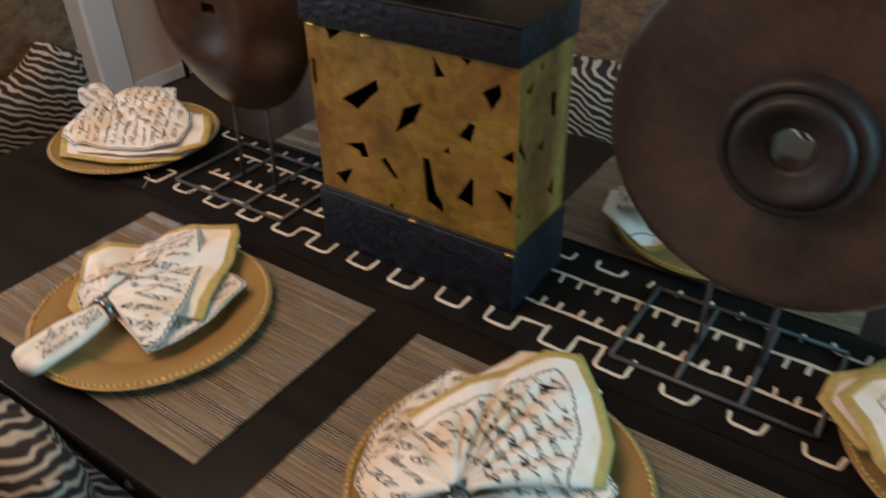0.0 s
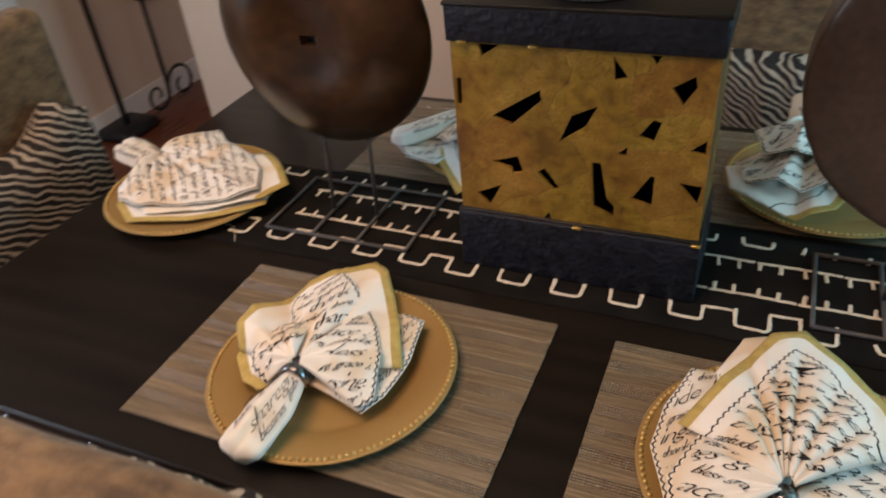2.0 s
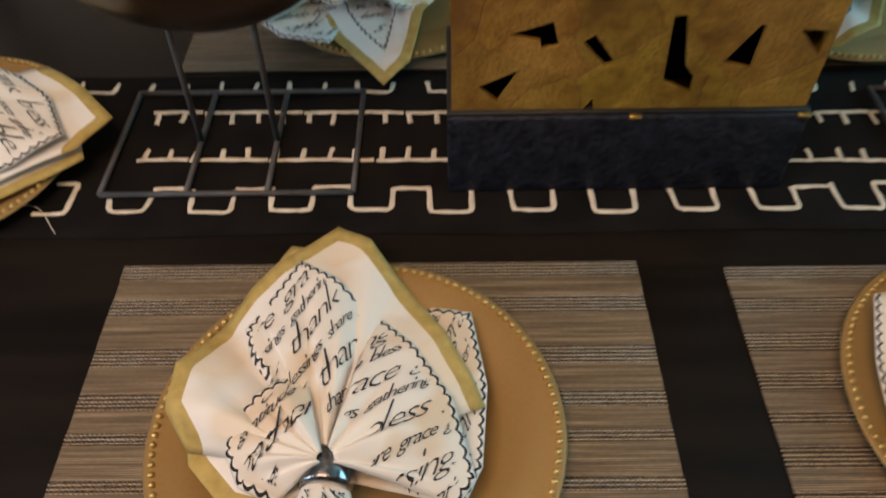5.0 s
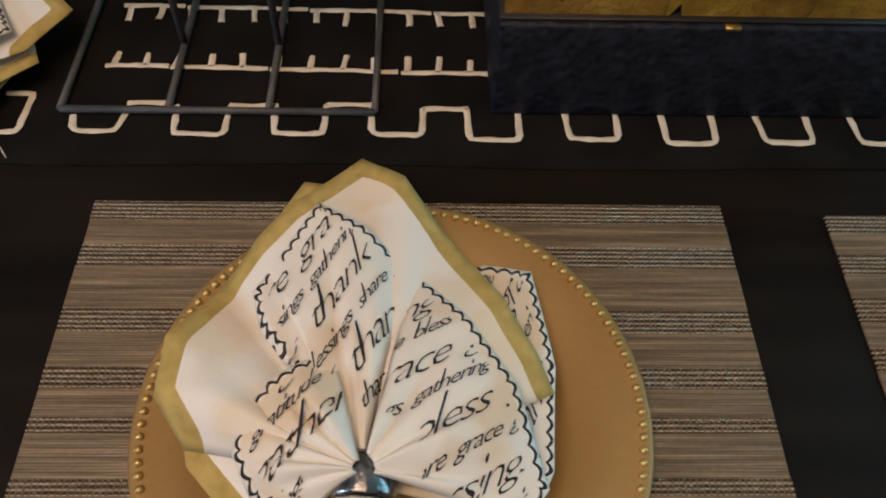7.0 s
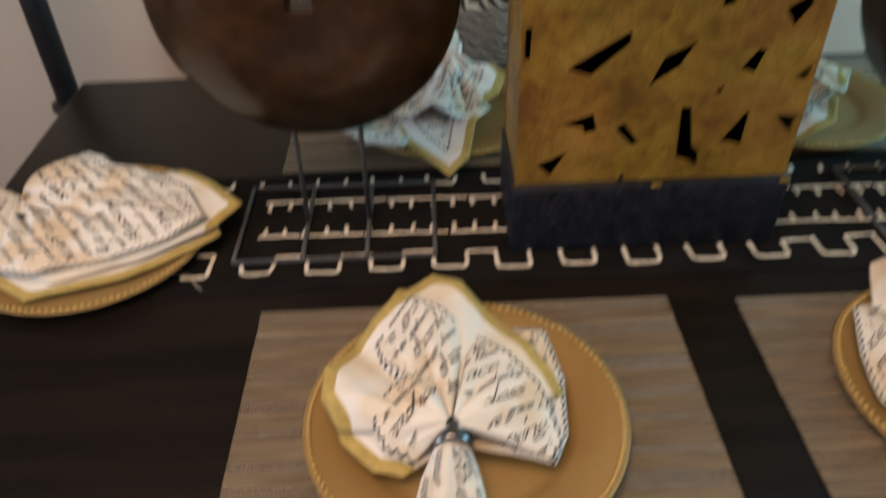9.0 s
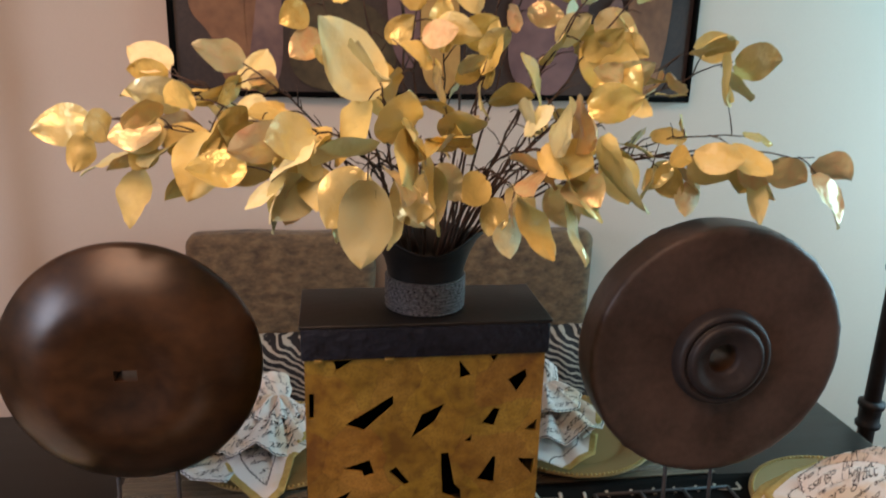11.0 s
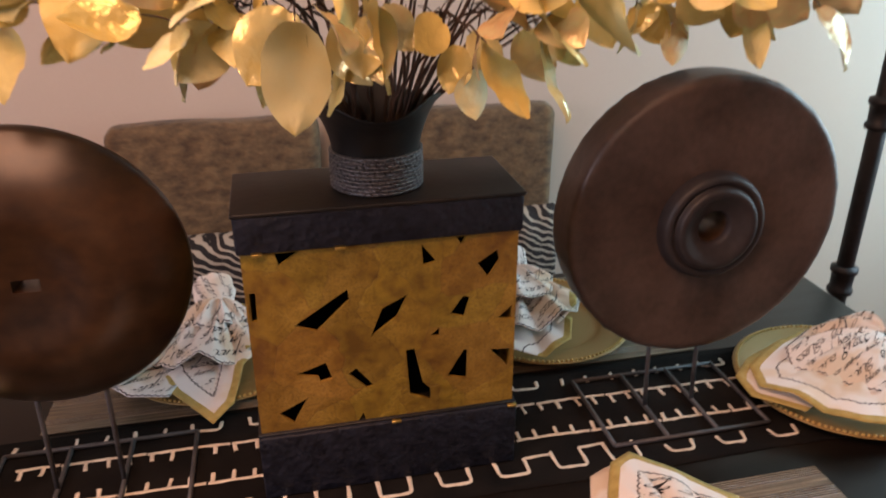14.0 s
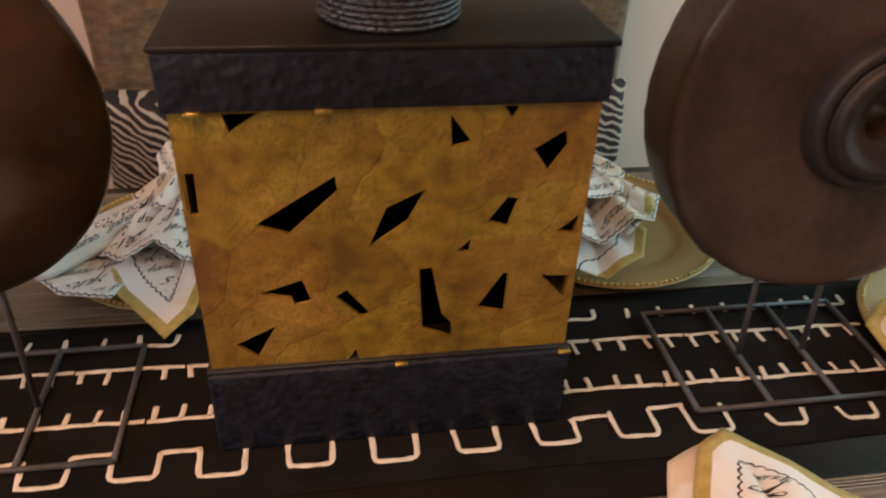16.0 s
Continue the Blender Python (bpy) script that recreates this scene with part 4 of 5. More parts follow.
sp2 = part("side_panel", pierced(0.004, BY1 - 0.004, B1 - 0.006, B2 + 0.006, SIDE[:5], 0.004), M_SHARD, box, at=(BX0 + 0.007 + OB[0], OB[1], OB[2]), smooth=False)
sp2.rotation_euler = (0, 0, radians(90))
part("back_panel", slab(BX0 + 0.002, BX1 - 0.002, BY1 - 0.007, BY1 - 0.003, B1 - 0.006, B2 + 0.006), M_SHARD, box, at=OB, smooth=False)
# added black block fills the hollow box in place of its inner shade
part("hollow_shade", slab(BX0 + 0.012, BX1 - 0.012, 0.045, BY1 - 0.014, B1 - 0.004, B2 + 0.004), M_DARK, box, "black block standing in for the shade in the hollow box", at=OB, smooth=False)


def band(z0, z1, grow):
    bm = slab(BX0 - 0.002, BX1 + 0.002, -grow, BY1 + 0.002, z0, z1, 0.003, 2)
    return bm


part("base_ledge", slab(BX0 - 0.002, BX1 + 0.002, -0.002, BY1 + 0.002, B1, B1 + 0.003, 0.001, 1), M_LID, box, at=OB)
part("base_band", band(TOP + 0.002, B1, 0.006), M_BAND, box, "hammered blue-black band", at=OB)
part("lid_band", band(B2, B3 - 0.004, 0.003), M_BAND, box, "hammered blue-black band", at=OB)
part("lid_top", slab(BX0 - 0.004, BX1 + 0.004, -0.004, BY1 + 0.004, B3 - 0.005, B3, 0.0015), M_LID, box, "dull black lid top", at=OB)
for tx, tz in ((0.055, B2 + 0.001), (0.148, B2 + 0.001), (0.206, B1 - 0.001), (0.362, B1 - 0.001)):
    part("brass_tab", slab(tx - 0.006, tx + 0.006, -0.0075, 0.001, tz - 0.0018, tz + 0.0018, 0.0006, 1), M_BRASS, box, "tiny brass tab", at=OB)


# ---- pot and leaf branches ----
PC = (0.203, 0.068)
pot = thing("flower_pot", "black flared pot wrapped in silver rope", "pot", (PC[0], PC[1], B3))


def pot_wobble(r, h, a):
    k = max(0, (h - 0.06) / 0.045)
    return r * (1 + 0.05 * k * math.sin(3 * a + 0.6)), h + 0.009 * k * math.sin(3 * a + math.pi)


prof = [(0.0001, 0.0), (0.050, 0.0), (0.052, 0.006), (0.0525, 0.050), (0.055, 0.062), (0.062, 0.080), (0.070, 0.094), (0.077, 0.102), (0.0775, 0.104), (0.074, 0.103), (0.066, 0.093), (0.058, 0.080), (0.051, 0.062), (0.049, 0.05), (0.0001, 0.045)]
part("bowl", lathe(prof, 64, "z", pot_wobble), M_POT, pot)
for k in range(10):
    bm = bmesh.new()
    n, s = 240, 6
    rings = [[bm.verts.new(((0.0535 + 0.0024 * math.cos(b) * (1 + 0.35 * math.sin(40 * a + b + 1.9 * k))) * math.cos(a), (0.0535 + 0.0024 * math.cos(b) * (1 + 0.35 * math.sin(40 * a + b + 1.9 * k))) * math.sin(a), 0.0035 + 0.0046 * k + 0.0024 * math.sin(b))) for b in [2 * math.pi * j / s for j in range(s)]] for a in [2 * math.pi * i / n for i in range(n)]]
    for i in range(n):
        for j in range(s):
            bm.faces.new((rings[i][j], rings[(i + 1) % n][j], rings[(i + 1) % n][(j + 1) % s], rings[i][(j + 1) % s]))
    part("rope_coil", bm, M_ROPE, pot, "twisted silver rope")

foliage = thing("gold_leaf_branches", "brown branches with large shiny gold foil leaves in the pot", "artificial plant", (PC[0], PC[1], B3 + 0.046))
rng = random.Random(21)


def leaf_mesh(seed):
    rg = random.Random(seed)
    bm = bmesh.new()
    L, W = rg.uniform(0.066, 0.092), rg.uniform(0.050, 0.066)
    N, K = 10, 6
    curl, twist, cup = rg.uniform(-0.5, 0.6), rg.uniform(-0.6, 0.6), rg.uniform(-0.12, 0.2)
    rows = []
    for i in range(N + 1):
        t = i / N
        w = W / 2 * (math.sin(math.pi * min(1, t * 0.97 + 0.03) ** 0.85) ** 0.7 if t < 0.995 else 0.01)
        row = []
        for k in range(K + 1):
            s = (k / K - 0.5) * 2
            x, z = s * w, cup * abs(s) ** 2 * w + 0.007 * noise.noise((t * 3, s * 1.6, seed)) + 0.002 * noise.noise((t * 9, s * 4, seed))
            a = twist * (t - 0.5)
            row.append(bm.verts.new((x * math.cos(a) - z * math.sin(a), t * L, x * math.sin(a) + z * math.cos(a) - curl * L * (t - 0.3) ** 2)))
        rows.append(row)
    for a, b in zip(rows, rows[1:]):
        for k in range(K):
            bm.faces.new((a[k], a[k + 1], b[k + 1], b[k]))
    me = bpy.data.meshes.new("leaf")
    bm.normal_update()
    bm.to_mesh(me)
    bm.free()
    for p in me.polygons:
        p.use_smooth = True
    me.materials.append(M_LEAF)
    return me


LEAVES = [leaf_mesh(s) for s in range(8)]
BASE = Vector((PC[0], PC[1], B3 + 0.046))


def leaf_at(p, way, size):
    ob = new("leaf", rng.choice(LEAVES))
    ob.parent = foliage
    q = way.normalized().to_track_quat("Y", "Z").to_matrix().to_4x4()
    ob.matrix_basis = Matrix.Translation(p - BASE) @ q @ pose(0, 0, 0, 0, rng.uniform(-85, 85), 0) @ Matrix.Scale(size * rng.uniform(0.72, 1.08), 4)


def branch(end, lift, leaves, size):
    """A curved branch from the pot to its end, with side twigs that each carry a leaf."""
    e = Vector(end) + Vector((0, 0, 0.012))
    a = math.atan2(e.y - PC[1], e.x - PC[0])
    p0 = BASE + Vector((0.025 * math.cos(a), 0.02 * math.sin(a), 0))
    p1 = p0 + Vector(((e.x - p0.x) * 0.24, (e.y - p0.y) * 0.22, 0.10 + lift))
    p2 = p0 + Vector(((e.x - p0.x) * 0.65, (e.y - p0.y) * 0.65, (e.z - p0.z) * 0.75 + lift))
    curve = lambda t: (1 - t) ** 3 * p0 + 3 * t * (1 - t) ** 2 * p1 + 3 * t * t * (1 - t) * p2 + t ** 3 * e
    bm = bmesh.new()
    tube(bm, [curve(i / 16) + Vector((rng.uniform(-1, 1), rng.uniform(-1, 1), rng.uniform(-1, 1))) * 0.003 - BASE for i in range(17)], 0.0023, 0.0010)
    tips = []
    for k in range(leaves + 1):
        t = 0.62 + 0.38 * (k + 0.5) / (leaves + 1)
        p = curve(t)
        d = (curve(min(1, t + 0.02)) - curve(t - 0.05)).normalized()
        w = (d * 0.55 + Vector((rng.uniform(-1, 1), rng.uniform(-1, 0.8), rng.uniform(-1, 0.75))) * 0.75).normalized()
        q = p + w * rng.uniform(0.012, 0.042)
        tube(bm, [p - BASE, (p + q) / 2 - BASE + Vector((0, 0, 0.003)), q - BASE], 0.0012, 0.0008, 4)
        tips.append((q, w + Vector((0, -0.1, -0.42)), size * (0.85 if k < leaves / 2 else 1)))
    for k in range(4):  # bare side twigs low on the branch
        t = rng.uniform(0.4, 0.85)
        p = curve(t)
        q = p + Vector((rng.uniform(-1, 1), rng.uniform(-1, 1), rng.uniform(-0.3, 1))) * 0.03
        tube(bm, [p - BASE, (p + q) / 2 - BASE + Vector((0, 0, 0.004)), q - BASE], 0.0011, 0.0006, 4)
    tips.append((e, (curve(1) - curve(0.9)).normalized() + Vector((0, 0, -0.25)), size * 1.05))
    part("branch", bm, M_TWIG, foliage)
    for q, w, g in tips:
        leaf_at(q, w, g)


# each branch: its end, the bow upwards, its leaves, their size
LEFT = (
    ((-0.212, 0.05, 1.392), 0.05, 5, 0.95), ((-0.170, 0.05, 1.352), 0.06, 3, 0.95), ((-0.120, 0.06, 1.448), 0.03, 4, 0.85), ((-0.125, 0.02, 1.385), 0.05, 4, 0.95),
    ((-0.08, -0.01, 1.425), 0.04, 4, 0.95), ((-0.03, 0.07, 1.460), 0.03, 4, 0.85), ((-0.06, 0.03, 1.360), 0.06, 5, 0.95), ((0.01, -0.05, 1.335), 0.08, 4, 0.85),
)
MIDDLE = (
    ((0.125, -0.10, 1.455), 0.02, 2, 1.25), ((0.110, -0.13, 1.385), 0.04, 2, 1.25), ((0.175, -0.08, 1.390), 0.04, 3, 1.1), ((0.055, -0.06, 1.395), 0.05, 4, 0.9),
    ((0.180, -0.055, 1.345), 0.08, 2, 0.95), ((0.115, -0.06, 1.335), 0.08, 2, 0.95), ((0.045, -0.05, 1.340), 0.09, 3, 0.9), ((0.225, 0.02, 1.375), 0.04, 3, 0.9),
    ((0.105, 0.05, 1.590), 0.0, 3, 0.75), ((0.065, 0.06, 1.545), 0.01, 3, 0.75), ((0.180, 0.05, 1.530), 0.0, 3, 0.9), ((0.220, 0.06, 1.480), 0.0, 3, 0.9),
    ((0.290, 0.06, 1.550), 0.0, 3, 0.8), ((0.265, 0.02, 1.455), 0.02, 4, 0.85), ((0.16, 0.1, 1.72), 0.02, 3, 0.85), ((0.30, 0.15, 1.76), 0.02, 3, 0.85),
)
RIGHT = (
    ((0.755, 0.05, 1.345), 0.07, 3, 1.0), ((0.690, 0.06, 1.335), 0.07, 2, 0.95), ((0.640, 0.05, 1.380), 0.05, 4, 0.85), ((0.560, 0.04, 1.345), 0.06, 4, 0.8),
    ((0.560, 0.06, 1.490), 0.03, 2, 1.0), ((0.625, 0.07, 1.475), 0.04, 3, 0.9), ((0.485, 0.03, 1.580), 0.02, 3, 1.0), ((0.420, 0.05, 1.570), 0.02, 3, 1.05),
    ((0.400, 0.06, 1.545), 0.01, 3, 1.05), ((0.355, 0.10, 1.620), 0.01, 3, 0.95), ((0.375, -0.06, 1.425), 0.03, 4, 1.1), ((0.320, -0.07, 1.375), 0.05, 3, 1.1),
    ((0.360, -0.05, 1.330), 0.07, 4, 1.0), ((0.440, 0.0, 1.375), 0.05, 5, 0.9), ((0.450, 0.05, 1.440), 0.03, 5, 0.85), ((0.300, -0.05, 1.315), 0.08, 3, 0.95),
)
for end, lift, count, size in LEFT + MIDDLE + RIGHT:
    branch(end, lift, count, size)


# ---- carved discs on stands ----
def wire_stand(x0, x1, y0, y1, top):
    s = thing("metal_stand", "thin dark metal wire stand with two posts", "stand", ((x0 + x1) / 2, (y0 + y1) / 2, TOP + 0.003), "stands of the wooden discs")
    O = Vector(((x0 + x1) / 2, (y0 + y1) / 2, TOP + 0.003))
    r, z = 0.0032, TOP + 0.0062
    bars = [("base_bar", (x0, y0, z), (x1, y0, z)), ("base_bar", (x0, y1, z), (x1, y1, z)), ("base_bar", (x0, y0, z), (x0, y1, z)), ("base_bar", (x1, y0, z), (x1, y1, z))]
    for f in (0.34, 0.66):
        x = x0 + (x1 - x0) * f
        ym = y0 + (y1 - y0) * 0.48
        bars += [("cross_bar", (x, y0, z), (x, y1, z)), ("post", (x, ym, z), (x, ym + 0.012, top))]
    for nm, a, b in bars:
        part(nm, tube(bmesh.new(), [Vector(a) - O, (Vector(a) + Vector(b)) / 2 - O, Vector(b) - O], r, sides=8), M_STAND, s)
    return s


wire_stand(-0.322, -0.064, -0.009, 0.156, 0.95)
wire_stand(0.516, 0.761, -0.012, 0.151, 0.90)

# polished round disc with a sunken centre and a square hole
dx, dy, dz = -0.199, 0.048, 1.068
disc = thing("wooden_disc", "polished dark brown carved wooden disc with a small square hole", "wooden disc", (dx, dy, dz - 0.175))
n = 96
front = [(0.0085, 0.0115), (0.02, 0.0122), (0.035, 0.0145), (0.05, 0.0182), (0.065, 0.0228), (0.076, 0.0253), (0.086, 0.026), (0.096, 0.0254), (0.106, 0.0233), (0.116, 0.0195), (0.126, 0.0147), (0.138, 0.0078), (0.15, 0.0), (0.160, -0.0075), (0.168, -0.0145)]
prof = front + [(0.1735, -0.019), (0.1750, -0.027), (0.170, -0.036), (0.12, -0.034), (0.05, -0.030), (0.0085, -0.028), front[0]]
edge = len(front)
def disc_rings(rows):
    """Turned wood about the y axis; the smallest radius makes the square mouth."""
    bm = bmesh.new()
    rings = []
    for j, (r, h) in rows:
        ring = []
        for i in range(n):
            a = 2 * math.pi * i / n
            rr = r / max(abs(math.cos(a)), abs(math.sin(a))) if r < 0.009 else r
            rr *= 1 + 0.006 * noise.noise((math.cos(a), math.sin(a), j * 0.1))
            ring.append(bm.verts.new((rr * math.cos(a) * (1.75 if r < 0.009 else 1), -h, rr * math.sin(a) * (0.9 if r < 0.009 else 1) + 0.175)))
        rings.append(ring)
    for a, b in zip(rings, rings[1:]):
        for i in range(n):
            bm.faces.new((a[i], a[(i + 1) % n], b[(i + 1) % n], b[i]))
    bmesh.ops.recalc_face_normals(bm, faces=bm.faces[:])
    for e in bm.edges:
        if all(math.hypot(v.co.x, v.co.z - 0.175) < 0.0175 for v in e.verts):
            e.smooth = False
    return bm


rows = list(enumerate(prof))
part("disc_back", disc_rings(rows[edge + 2:]), M_WOOD1, disc, "flat dark back with the square hole")
part("disc_rim", disc_rings(rows[edge - 1:edge + 3]), M_WOOD1, disc, "rounded outer rim")
part("disc_body", disc_rings(rows[:edge]), M_WOOD1, disc, "polished dished face")

# wheel with a thick rim and a turned hub
wx, wy, wz, wr = 0.653, 0.065, 1.057, 0.206
wheel = thing("carved_disc", "thick dull brown carved wooden disc with a raised hub", "wooden disc", (wx, wy, wz - wr))
rim = lambda r, h, a: (r * (1 + (0.008 * noise.noise((math.cos(a) * 14, math.sin(a) * 14, 3)) + 0.006 * noise.noise((math.cos(a) * 38, math.sin(a) * 38, 7))) * (r > 0.19)), h)
prof = [(0.026, 0.010), (0.060, 0.012), (0.12, 0.012), (0.192, 0.012), (0.199, 0.0118), (0.2045, 0.0095), (0.2065, 0.005), (0.207, 0.0), (0.207, -0.045), (0.206, -0.052), (0.201, -0.055), (0.19, -0.055), (0.10, -0.055), (0.026, -0.055), (0.026, 0.010)]
b = part("disc_body", lathe([(r * 0.972, h) for r, h in prof], 128, "y", rim), M_WOOD2, wheel, at=(0, 0, wr))
prof = [(0.077, 0.010), (0.0765, 0.017), (0.0745, 0.026), (0.0715, 0.0315), (0.067, 0.0335), (0.0635, 0.0325), (0.062, 0.0300), (0.0605, 0.0300), (0.0595, 0.0335), (0.057, 0.0385), (0.0525, 0.0410), (0.047, 0.0395), (0.040, 0.0345), (0.033, 0.0305), (0.0275, 0.0285), (0.0245, 0.0270), (0.023, 0.0240), (0.0225, 0.018)]
part("hub", lathe(prof, 72, "y"), M_HUB, wheel, "darker turned hub ring", at=(0, 0, wr))
# bore coloured darker than the wheel wood, for the shade deep in it
part("bore", lathe([(0.0225, 0.0185), (0.0222, 0.0), (0.0222, -0.056), (0.0255, -0.056)], 48, "y"), M_WOOD1, wheel, "brown wood inside the hub, coloured darker for the shade in the hole", at=(0, 0, wr))


# ---- chairs ----
def slab_soft(x0, x1, y0, y1, z0, z1, bevel, lump, seed):
    bm = slab(x0, x1, y0, y1, z0, z1, bevel, 4)
    bmesh.ops.subdivide_edges(bm, edges=[e for e in bm.edges if e.calc_length() > 0.08], cuts=8, use_grid_fill=True)
    for v in bm.verts:
        d = noise.noise_vector((v.co.x * 6, v.co.y * 6, v.co.z * 6 + seed)) * lump
        v.co += d
    return bm


def pillow(x0, x1, z0, z1, thick, ear, seed):
    """A soft pillow with gathered, pleated edges and, at one end, a corner drawn up into an ear."""
    bm = bmesh.new()
    N, M = 44, 26
    sides = []
    for side in (-1, 1):
        grid = []
        for i in range(N + 1):
            row = []
            for j in range(M + 1):
                a, b = 2 * i / N - 1, 2 * j / M - 1
                full = ((1 - a ** 4) * (1 - b ** 4)) ** 0.5
                x = (x0 + x1) / 2 + a * (x1 - x0) / 2 * (1 - 0.05 * (1 - b * b) * (full < 0.3))
                z = (z0 + z1) / 2 + b * (z1 - z0) / 2 * (1 - 0.03 * (1 - a * a))
                up = max(0, b)
                z += up * ear * math.exp(-((x - 0.11) / 0.055) ** 2)
                edge = max(abs(a), abs(b)) ** 4 * (1 - full)
                pleat = 0.007 * math.sin(x * 95 + 14 * z + seed) * (0.25 + edge) + (0.010 * math.sin(x * 190 + 5 * noise.noise((x * 9, z * 9, seed))) * up * math.exp(-((x - 0.12) / 0.07) ** 2) if ear else 0)
                soft = 0.009 * noise.noise((x * 8, z * 8, seed))
                y = -thick * 0.52 * full - 0.004 + pleat + soft if side < 0 else thick * 0.48 * full + 0.004 + pleat * 0.3
                row.append(bm.verts.new((x, y - thick * 0.48, z)))
            grid.append(row)
        sides.append(grid)
        for p, q in zip(grid, grid[1:]):
            for j in range(M):
                bm.faces.new((p[j], q[j], q[j + 1], p[j + 1]))
    f, g = sides
    rim = [(i, 0) for i in range(N)] + [(N, j) for j in range(M)] + [(i, M) for i in range(N, 0, -1)] + [(0, j) for j in range(M, 0, -1)]
    for (a, b), (c, d) in zip(rim, rim[1:] + rim[:1]):
        bm.faces.new((f[a][b], f[c][d], g[c][d], g[a][b]))
    bmesh.ops.recalc_face_normals(bm, faces=bm.faces[:])
    return bm


def chair(cushion=(-0.23, 0.23, 0.45, 0.775, 0.115), ear=0.0, seed=7):
    c = thing("dining_chair", "upholstered dining chair in tan crushed velvet and zebra cloth", "chair", (0, 0, 0), "chairs round the table")
    part("backrest", slab_soft(-0.235, 0.235, 0.0, 0.085, 0.34, 1.010, 0.028, 0.006, 1), M_TAN, c, "tan crushed velvet")
    part("back_cushion", pillow(*cushion, ear, seed), M_ZEBRA, c, "zebra-striped cloth")
    part("seat", slab_soft(-0.24, 0.24, -0.46, 0.02, 0.36, 0.47, 0.03, 0.006, 3), M_ZEBRA2, c, "zebra-striped seat")
    for lx in (-0.2, 0.2):
        for ly in (-0.42, 0.05):
            part("leg", slab(lx - 0.02, lx + 0.02, ly - 0.02, ly + 0.02, 0, 0.37, 0.004), M_TABLE, c, "dark wooden leg")
    return c


c0 = chair()
c0.matrix_world = pose(-0.05, 0.935, 0, 0, 0, 0)
copy_thing(c0, pose(0.535, 0.932, 0, 0, 0, 0))
chair((-0.23, 0.23, 0.45, 0.835, 0.125), 0.0, 3).matrix_world = pose(-0.045, -0.606, 0, 0, 0, 180)
chair((-0.23, 0.195, 0.45, 0.80, 0.115), 0.055, 5).matrix_world = pose(-1.0, 0.03, 0, 0, 0, 90)


# ---- floor lamps ----
def lamp_pole(name, x, y, top, collars, label, r):
    l = thing(name, label, "floor lamp", (x, y, 0))
    part("foot", lathe([(0.0001, 0.03), (0.05, 0.03), (0.12, 0.015), (0.13, 0.0), (0.0001, 0.0)], 48), M_IRON, l, "round black foot")
    part("pole", lathe([(0.0001, 0.02), (r, 0.02), (r, top), (0.0001, top)], 24), M_IRON, l, "black metal pole")
    for z in collars:
        prof = [(0.017, -0.032), (0.024, -0.030), (0.025, -0.022), (0.021, -0.018), (0.022, 0.012), (0.026, 0.016), (0.026, 0.026), (0.017, 0.030)]
        part("collar", lathe([(q * r / 0.0165, h * 1.2) for q, h in prof], 24), M_IRON if x > 0 else M_HUB, l, "ringed collar", at=(0, 0, z))
    return l


right_lamp = lamp_pole("floor_lamp", 1.385, 0.58, 1.72, (0.636, 1.041, 1.45), "black metal floor lamp with an amber bowl shade", 0.0195)
part("shade", lathe([(0.02, 1.70), (0.10, 1.705), (0.17, 1.74), (0.20, 1.79), (0.195, 1.79), (0.165, 1.745), (0.10, 1.712), (0.02, 1.708)], 48), M_AMBER, right_lamp, "amber bowl shade")
left_lamp = lamp_pole("floor_lamp", -0.872, 0.80, 1.72, (0.55, 0.958, 1.40), "black metal floor lamp beside the dining table", 0.026)
part("shade", lathe([(0.02, 1.70), (0.10, 1.705), (0.17, 1.74), (0.20, 1.79), (0.195, 1.79), (0.165, 1.745), (0.10, 1.712), (0.02, 1.708)], 48), M_AMBER, left_lamp, "amber bowl shade")

# ---- iron stand in the hall ----
stand = thing("iron_stand", "black wrought iron stand with scrolls on the hall floor", "stand", (-2.2, 1.5, 0))


def scroll(cy, cz, r0, turns, sign, start):
    return [(0, cy + sign * (r0 * (1 - 0.75 * i / 24)) * math.cos(start + turns * 2 * math.pi * i / 24), cz + (r0 * (1 - 0.75 * i / 24)) * math.sin(start + turns * 2 * math.pi * i / 24)) for i in range(25)]


part("upright", tube(bmesh.new(), [(0, -0.10, 0.02), (0, -0.10, 0.9), (0, -0.10, 1.5)], 0.012), M_IRON, stand)
part("upright", tube(bmesh.new(), [(0, 0.205, 0.10), (0, 0.205, 0.3), (0, 0.205, 0.51)], 0.010), M_IRON, stand)
part("scroll", tube(bmesh.new(), [(0, 0.205, 0.11)] + scroll(0.30, 0.085, 0.095, -1.15, 1, radians(160)), 0.009, 0.006), M_IRON, stand, "curled iron scroll")
part("scroll", tube(bmesh.new(), [(0, 0.205, 0.12)] + scroll(0.125, 0.085, 0.075, -1.1, 1, radians(-10)), 0.009, 0.006), M_IRON, stand, "curled iron scroll")
part("scroll", tube(bmesh.new(), scroll(0.212, 0.545, 0.04, -1.3, 1, radians(-95)), 0.008, 0.005), M_IRON, stand, "curled iron scroll")
part("foot", slab(-0.10, 0.08, -0.2, 0.02, 0.0, 0.05, 0.015), M_IRON, stand)
red = tagged(part("red_cloth", slab_soft(-2.265, -2.235, 1.72, 2.05, 0.50, 1.2, 0.012, 0.01, 5), M_RED, None), "red cloth hanging on the hall wall", "cloth")

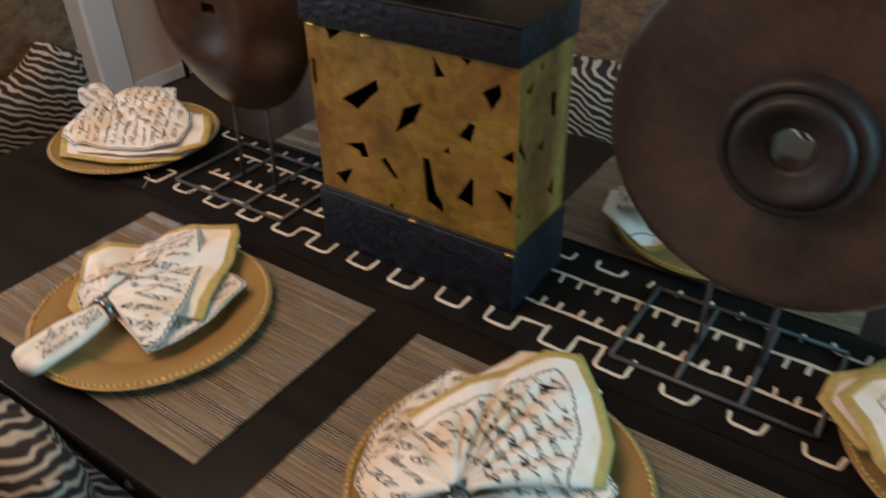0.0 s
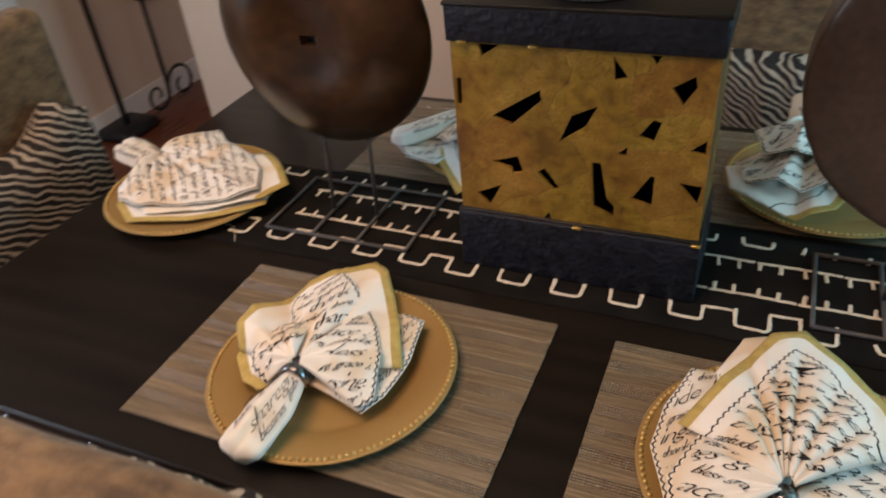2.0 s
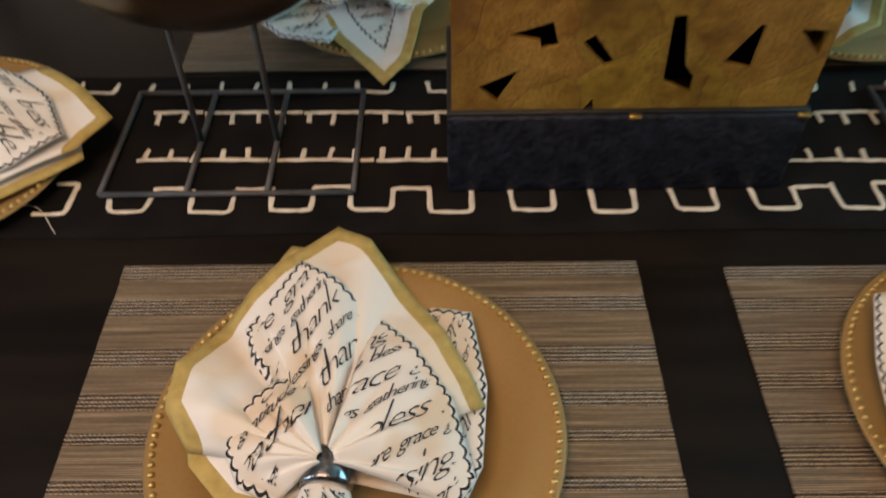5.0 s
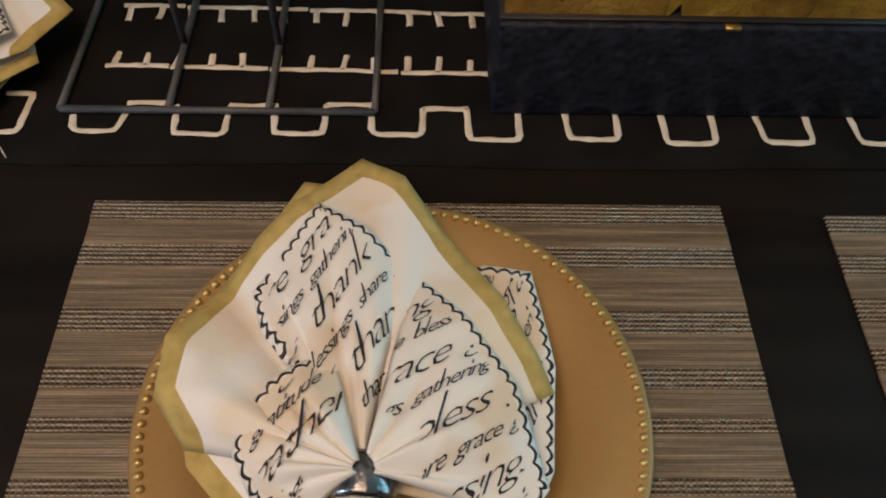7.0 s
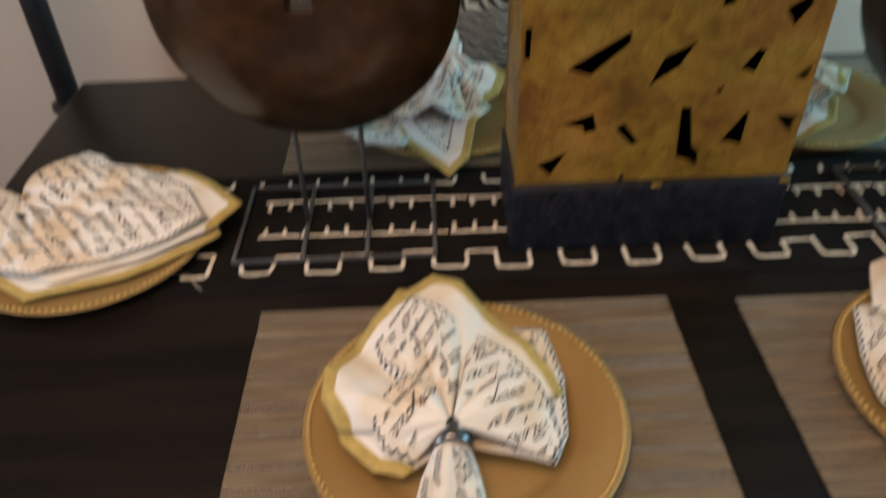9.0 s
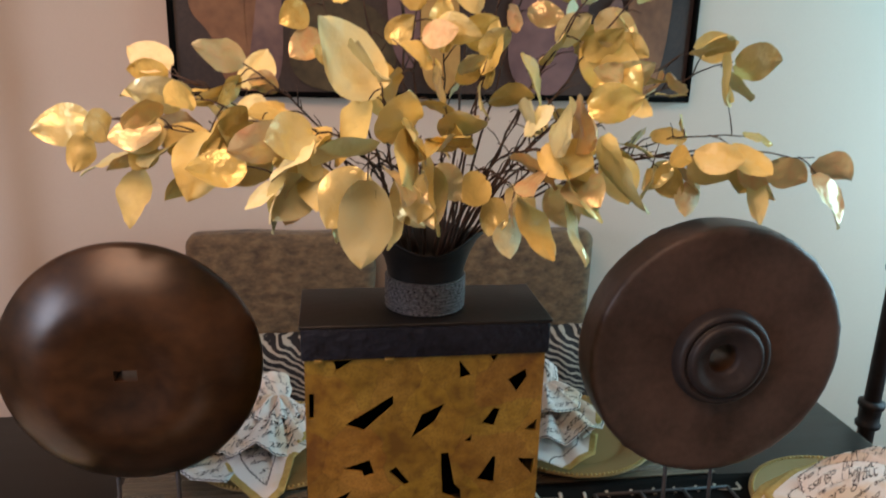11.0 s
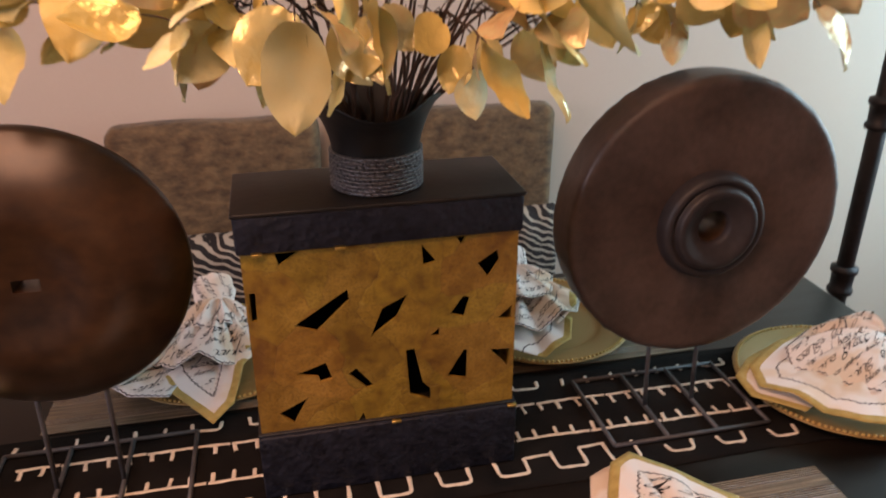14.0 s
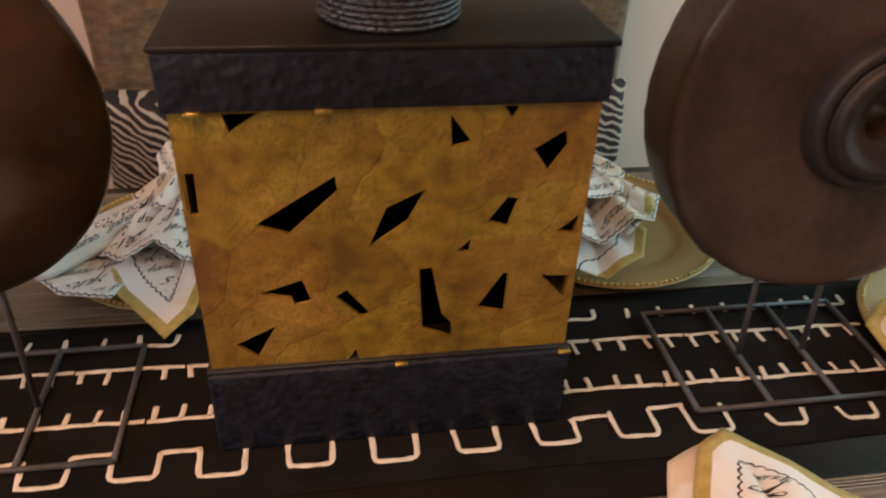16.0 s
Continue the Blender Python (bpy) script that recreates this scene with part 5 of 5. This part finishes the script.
# ---- painting ----
PX0, PX1, PZ0, PZ1 = -0.307, 1.040, 1.343, 2.15
painting = thing("painting", "large painting of ochre and brown shapes, black frame", "painting", ((PX0 + PX1) / 2, 1.07, PZ0))
OP = (-(PX0 + PX1) / 2, -1.07, -PZ0)
M_CANVAS = material("painted_canvas", (0.018, 0.012, 0.012), (0.06, 0.035, 0.028), 0.5, scale=4, fine=120, bump=0.2)
M_OCHRE = material("ochre_paint", (0.32, 0.14, 0.035), (0.62, 0.36, 0.12), 0.5, scale=3, fine=30, bump=0.2)
M_UMBER = material("umber_paint", (0.12, 0.045, 0.025), (0.34, 0.15, 0.07), 0.5, scale=4, fine=30, bump=0.2)
M_MAUVE = material("mauve_paint", (0.10, 0.055, 0.06), (0.26, 0.14, 0.115), 0.5, scale=5, fine=40, bump=0.2)
M_OLIVE = material("olive_paint", (0.030, 0.020, 0.010), (0.105, 0.072, 0.034), 0.5, scale=5, fine=40, bump=0.2)
M_PLUM = material("plum_paint", (0.09, 0.045, 0.05), (0.22, 0.12, 0.12), 0.5, scale=4, fine=30, bump=0.2)
part("canvas", slab(PX0 + 0.01, PX1 - 0.01, 1.045, 1.068, PZ0 + 0.01, PZ1 - 0.01), M_CANVAS, painting, at=OP, smooth=False)
for x0, x1, z0, z1 in ((PX0, PX1, PZ0, PZ0 + 0.014), (PX0, PX1, PZ1 - 0.014, PZ1), (PX0, PX0 + 0.014, PZ0 + 0.014, PZ1 - 0.014), (PX1 - 0.014, PX1, PZ0 + 0.014, PZ1 - 0.014)):
    part("frame_bar", slab(x0, x1, 1.035, 1.069, z0, z1, 0.002, 1), M_DARK, painting, "thin black frame", at=OP)


def blob(points, y, mat):
    """A flat painted shape with a rounded outline through a few corners."""
    pts = [Vector(p) for p in points]
    for _ in range(3):
        pts = [q for a, b in zip(pts, pts[1:] + pts[:1]) for q in (a * 0.75 + b * 0.25, a * 0.25 + b * 0.75)]
    bm = bmesh.new()
    f = bm.faces.new([bm.verts.new((p.x, y, p.y)) for p in pts])
    bmesh.ops.triangulate(bm, faces=[f])
    part("painted_shape", bm, mat, painting, at=OP, smooth=False)


blob(((-0.240, 2.061), (-0.247, 1.644), (-0.265, 1.547), (-0.200, 1.488), (-0.185, 1.358), (-0.039, 1.358), (-0.033, 1.644), (-0.143, 1.763), (-0.128, 2.061)), 1.0435, M_UMBER)
blob(((-0.083, 1.704), (-0.036, 1.641), (-0.036, 1.358), (-0.136, 1.358), (-0.106, 1.510)), 1.0428, M_MAUVE)
blob(((-0.143, 2.121), (-0.154, 1.733), (-0.113, 1.666), (-0.042, 1.635), (0.043, 1.674), (0.098, 1.748), (0.095, 2.121)), 1.0421, M_OCHRE)
blob(((-0.021, 1.555), (-0.027, 1.358), (0.247, 1.358), (0.237, 1.540), (0.095, 1.607)), 1.0414, M_OLIVE)
blob(((0.214, 1.972), (0.214, 1.569), (0.244, 1.420), (0.311, 1.420), (0.289, 1.733), (0.274, 1.972)), 1.0407, M_PLUM)
blob(((0.289, 2.121), (0.286, 1.674), (0.307, 1.584), (0.301, 1.435), (0.331, 1.358), (0.411, 1.358), (0.401, 1.584), (0.378, 1.808), (0.366, 2.121)), 1.0400, M_OCHRE)
blob(((0.411, 2.031), (0.411, 1.674), (0.438, 1.584), (0.501, 1.608), (0.554, 1.704), (0.578, 2.031)), 1.0393, M_OCHRE)
blob(((0.581, 2.121), (0.560, 1.644), (0.524, 1.569), (0.539, 1.358), (0.739, 1.358), (0.757, 2.121)), 1.0386, M_PLUM)
blob(((0.769, 1.569), (0.757, 1.358), (0.831, 1.358), (0.840, 1.629)), 1.0379, M_MAUVE)
blob(((0.846, 1.674), (0.837, 1.358), (0.962, 1.358), (0.965, 1.972), (0.882, 1.972)), 1.0372, M_UMBER)
blob(((0.155, 2.300), (0.140, 2.121), (0.214, 2.046), (0.334, 2.136), (0.334, 2.329)), 1.0365, M_OCHRE)
blob(((0.691, 2.329), (0.676, 2.151), (0.766, 2.076), (0.870, 2.165), (0.870, 2.359)), 1.0358, M_OCHRE)
